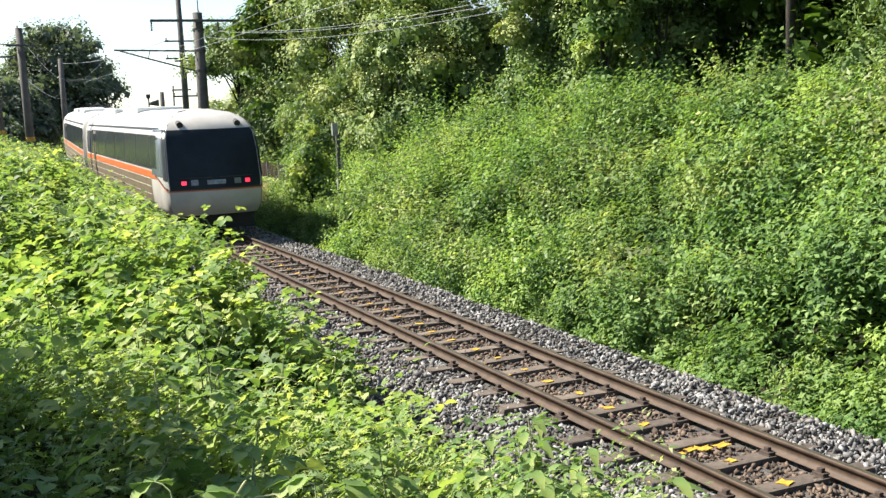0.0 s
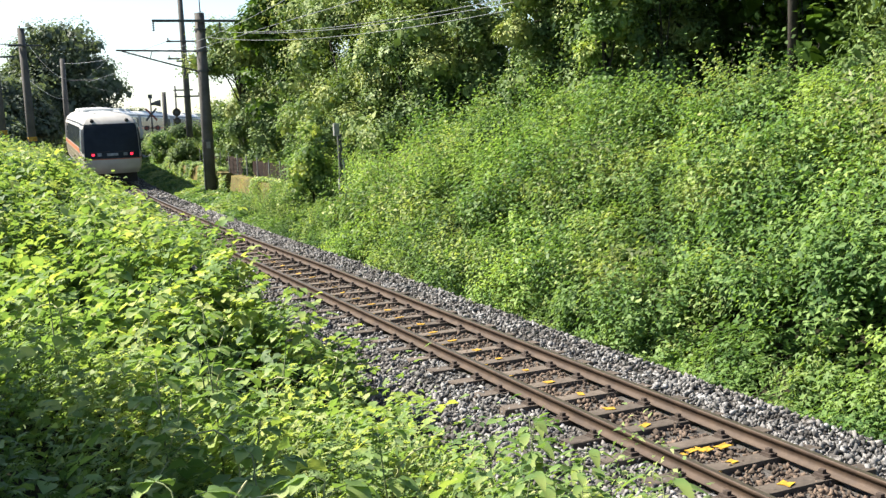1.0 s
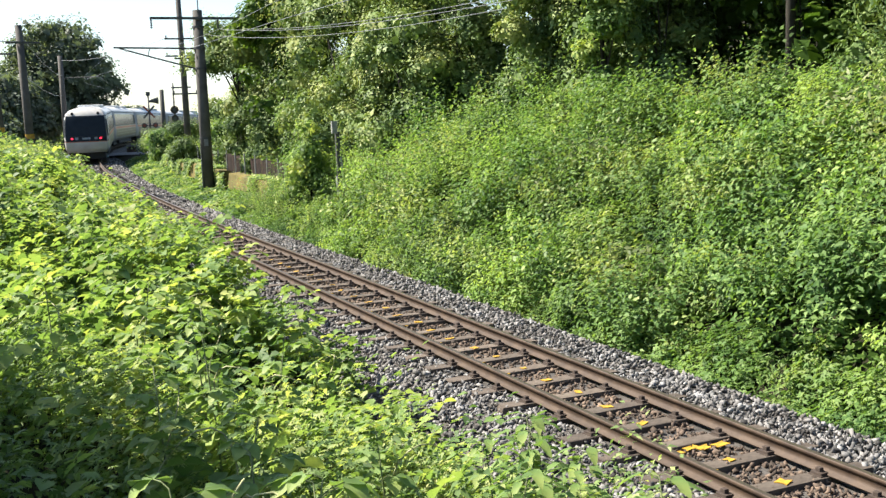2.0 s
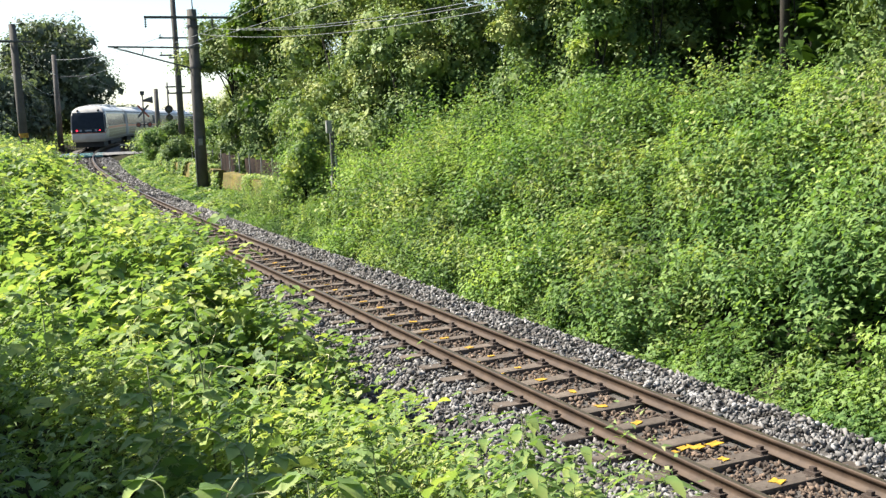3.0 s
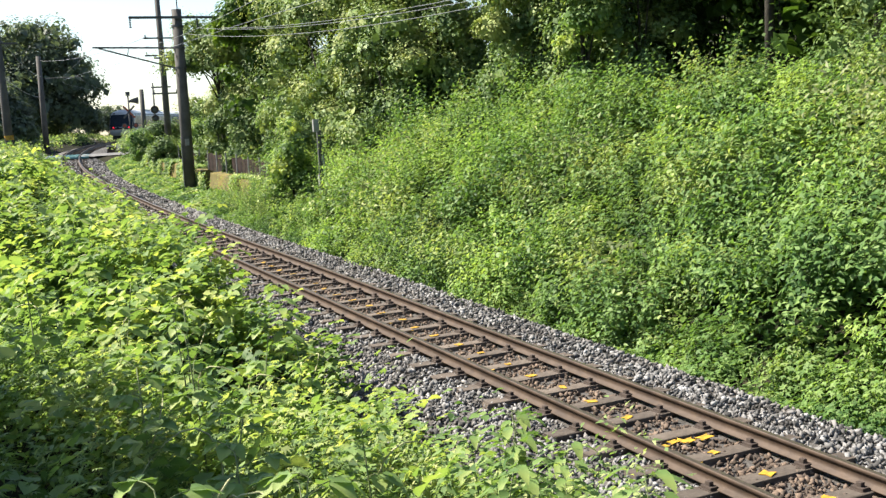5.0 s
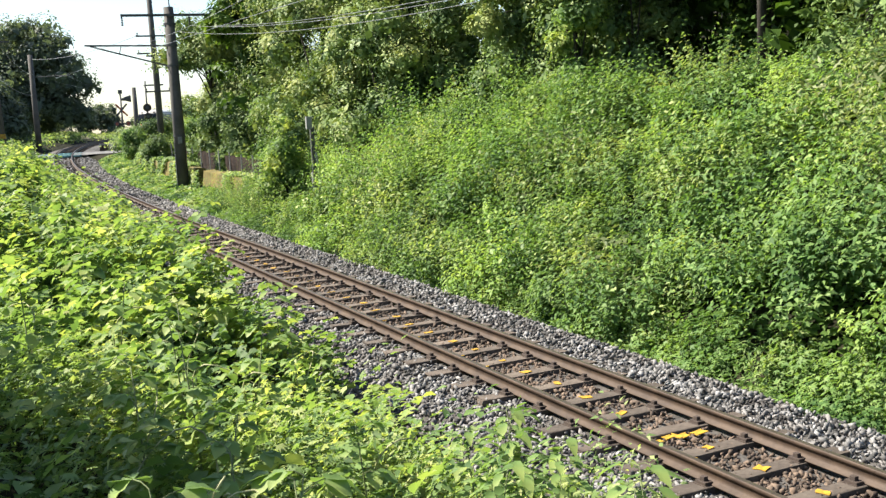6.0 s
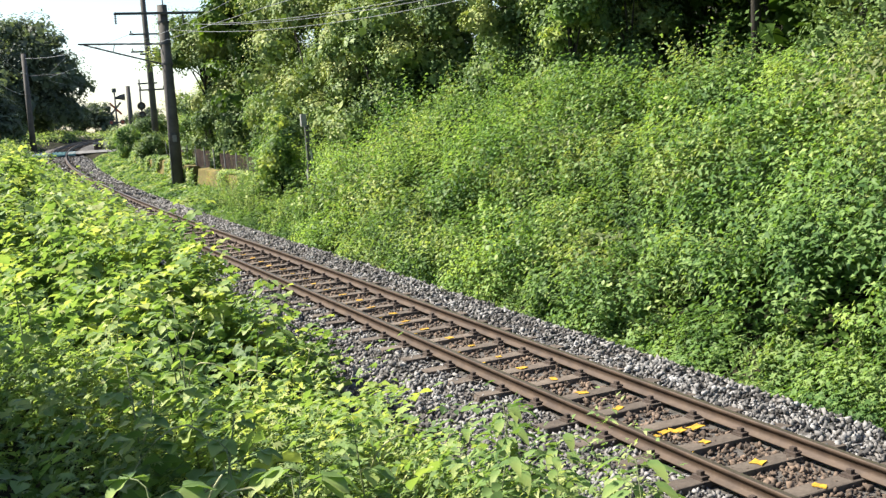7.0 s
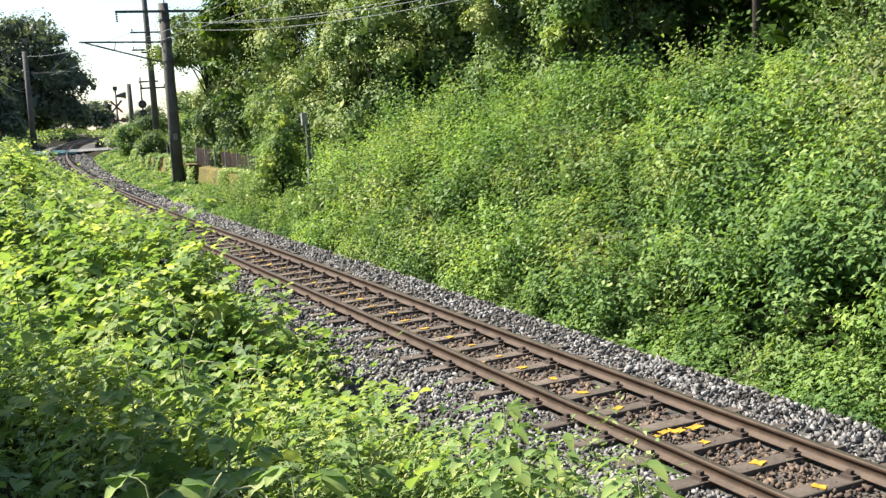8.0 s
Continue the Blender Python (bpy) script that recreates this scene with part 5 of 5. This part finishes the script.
def build_car(tail):
    TAILED[0] = tail
    car = tagged(new("rail_car"), "white rail car, orange stripe, tail end with dark windscreen" if tail else "white rail car with dark windows and an orange stripe", "rail car", "cars of the train")
    body = part("body", shell(tail), BODY, car, rounded=False)
    shade(body.data)
    y0 = 1.1 if tail else 0.5
    for sgn in (1, -1):
        part("beige_panel", side_strip(y0 + 1.1, 20.2, 0.66, 1.56, sgn, 0.006), BEIGE, car, "beige lower side panel")
        part("window_band", side_strip(0.75 if tail else 0.6, 20.0, 1.85, 3.04, sgn, 0.008, 16), PILLAR, car, "dark grey window surround")
        y = 1.0 if tail else 1.0
        for w in (1.3, 2.6, 2.6, 2.6, 2.6, 2.6, 2.4):
            part("side_window", side_strip(y, y + w - 0.05, 1.89, 2.83, sgn, 0.014, 4), GLASS, car, "reflecting tinted side window")
            y += w + (0.9 if abs(y - 12.1) < 0.2 else 0.06)
        part("orange_stripe", side_strip(1.3 if tail else 0.2, 20.2, 1.60, 1.80, sgn, 0.010, 20), ORANGE, car, "bright orange stripe")
        for z in (1.565, 1.33, 1.1):
            part("pale_line", side_strip(2.2 if tail else 0.2, 20.2, z, z + 0.022, sgn, 0.012, 8), PALE, car, "thin pale line")
        part("eaves_line", side_strip(1.9 if tail else 0.2, 20.2, 2.87, 2.91, sgn, 0.013, 12), PALE, car, "pale gutter line over the windows")
        door = part("door", side_strip(16.6, 17.5, 0.7, 2.8, sgn, 0.017, 3), BEIGE, car, "closed beige sliding door")
        part("door_window", side_strip(16.8, 17.3, 1.9, 2.6, sgn, 0.022, 2), GLASS, door)
    roof = bmesh.new()
    lines = []
    for y, inset in (((2.4, 0.0), (2.8, 0.0), (20.2, 0.0)) if tail else ((0.05, 0.0), (20.2, 0.0))):
        line = []
        for sgn in (1, -1):
            for x, z in (SIDE[7:] if sgn == 1 else SIDE[7:][::-1]):
                line.append(roof.verts.new((sgn * (x + 0.008), y, z + (0.004 if tail and y < 2.6 else 0.012))))
        lines.append(line)
    for a, b in zip(lines, lines[1:]):
        for i in range(len(a) - 1):
            roof.faces.new((a[i], a[i + 1], b[i + 1], b[i]))
    shade(part("roof", roof, ROOF, car, "roof coloured white for the sun on it").data)
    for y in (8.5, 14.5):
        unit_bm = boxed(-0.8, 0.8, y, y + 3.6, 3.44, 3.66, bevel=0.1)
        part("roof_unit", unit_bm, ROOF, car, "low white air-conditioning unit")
    if not tail:
        part("pantograph", tube([(-0.6, 9.5, 3.55), (0, 10.2, 3.95), (0.6, 9.5, 3.55)], 0.04, 6), STEEL, car)
    for y in (3.2, 17.2):
        bogie = part("bogie", boxed(-1.05, 1.05, y - 1.3, y + 1.3, 0.18, 0.6, bevel=0.06), DARK, car, "dark bogie frame")
        for dy in (-1.05, 1.05):
            for sx in (-0.53, 0.53):
                part("wheel", tube([(sx - 0.06, y + dy, 0.43), (sx + 0.06, y + dy, 0.43)], 0.43, 20), DARK, bogie)
    part("underfloor_box", boxed(-1.2, 1.2, 5.2, 15.2, 0.25, 0.75, bevel=0.05), DARK, car, "dark equipment boxes")
    if tail:
        cap = face_panel(0.60, 3.53, 1.0, 0.0, 26, 18)
        shade(part("tail_face", cap, BODY, car, "smooth pale grey-white tail end").data)
        screen = part("windscreen", face_panel(1.36, 2.97, 0.985, 0.012, 16, 18), GLASS, car, "large dark curved windscreen")
        shade(screen.data)
        for sgn in (1, -1):
            corner = side_strip(0.0, 1.9, 1.70, 3.0, sgn, 0.013, 12)
            shade(part("corner_glass", corner, CORNER, car, "corner pane toned blue-grey for reflected sky").data)
            part("windscreen_edge", side_strip(-0.02, 0.2, 1.62, 2.98, sgn, 0.02, 5), PILLAR, car, "slim dark pillar")
            tl = face_panel(1.47, 1.57, 0.74 * sgn, 0.022, 2, 2, 0.86)
            part("tail_light", tl, TAIL_LIGHT, car, "lit red tail light")
            hl = face_panel(1.45, 1.60, 0.54 * sgn, 0.022, 2, 3, 0.72)
            part("headlight", hl, LAMP_OFF, car, "unlit clear headlight")
            part("roof_vent", tube([(sgn * 0.8, 0.46, 3.10), (sgn * 0.8, 0.75, 3.13)], [0.085, 0.1], 12), DARK, car, "small dark oval vent")
        part("display", face_panel(1.46, 1.58, 0.2, 0.022, 2, 4), LAMP_OFF, car, "grey display panel")
        part("red_line", face_panel(1.285, 1.315, 1.0, 0.012, 1, 18), ORANGE, car, "thin red line under the windscreen")
        part("black_line", face_panel(1.318, 1.36, 1.0, 0.012, 1, 18), DARK, car)
        for sgn in (1, -1):
            part("red_line", side_strip(0.0, 1.35, 1.62, 1.65, sgn, 0.016, 16, 0.335), ORANGE, car, "red line sweeping up to the stripe")
            part("black_line", side_strip(0.0, 1.35, 1.655, 1.70, sgn, 0.016, 16, 0.335), DARK, car)
            part("wiper", face_panel(1.64, 1.67, 0.8 * sgn, 0.03, 1, 6, 0.1), DARK, car)
        # the shadow below the chin is put into this skirt's dark colour
        part("skirt", boxed(-1.12, 1.12, 0.35, 1.8, 0.16, 0.72, bevel=0.06), DARK, car, "skirt under the nose, dark for its shadow")
    return car


# the tail's place on the line, second by second: the train is braking
TAIL_T = [0, 0.5, 1.0, 1.5, 3.0, 3.5, 4.0, 4.5, 5.8, 8.0]
TAIL_S = [29.3, 41.3, 52.8, 63.2, 90.0, 99.0, 108.2, 117.3, 141.0, 181.0]
CARS = [(build_car(True), 0.0)]
middle = build_car(False)
CARS.append((middle, 20.9))
for n in range(2, 5):
    CARS.append((copy_thing(middle, Matrix()), 20.9 * n))


def motions():
    for car, back in CARS:
        rows = []
        for i in range(17):
            t = i * 0.5
            s = float(np.interp(t, TAIL_T, TAIL_S)) + back
            a, b = on_line(s + 3.2), on_line(s + 17.2)
            d = (b - a) / np.linalg.norm(b - a)
            o = a - d * 3.2
            rows.append((t, pose(*o, math.degrees(math.asin(d[2])), 0, math.degrees(math.atan2(-d[0], d[1])))))
        walk(car, rows)


motions()
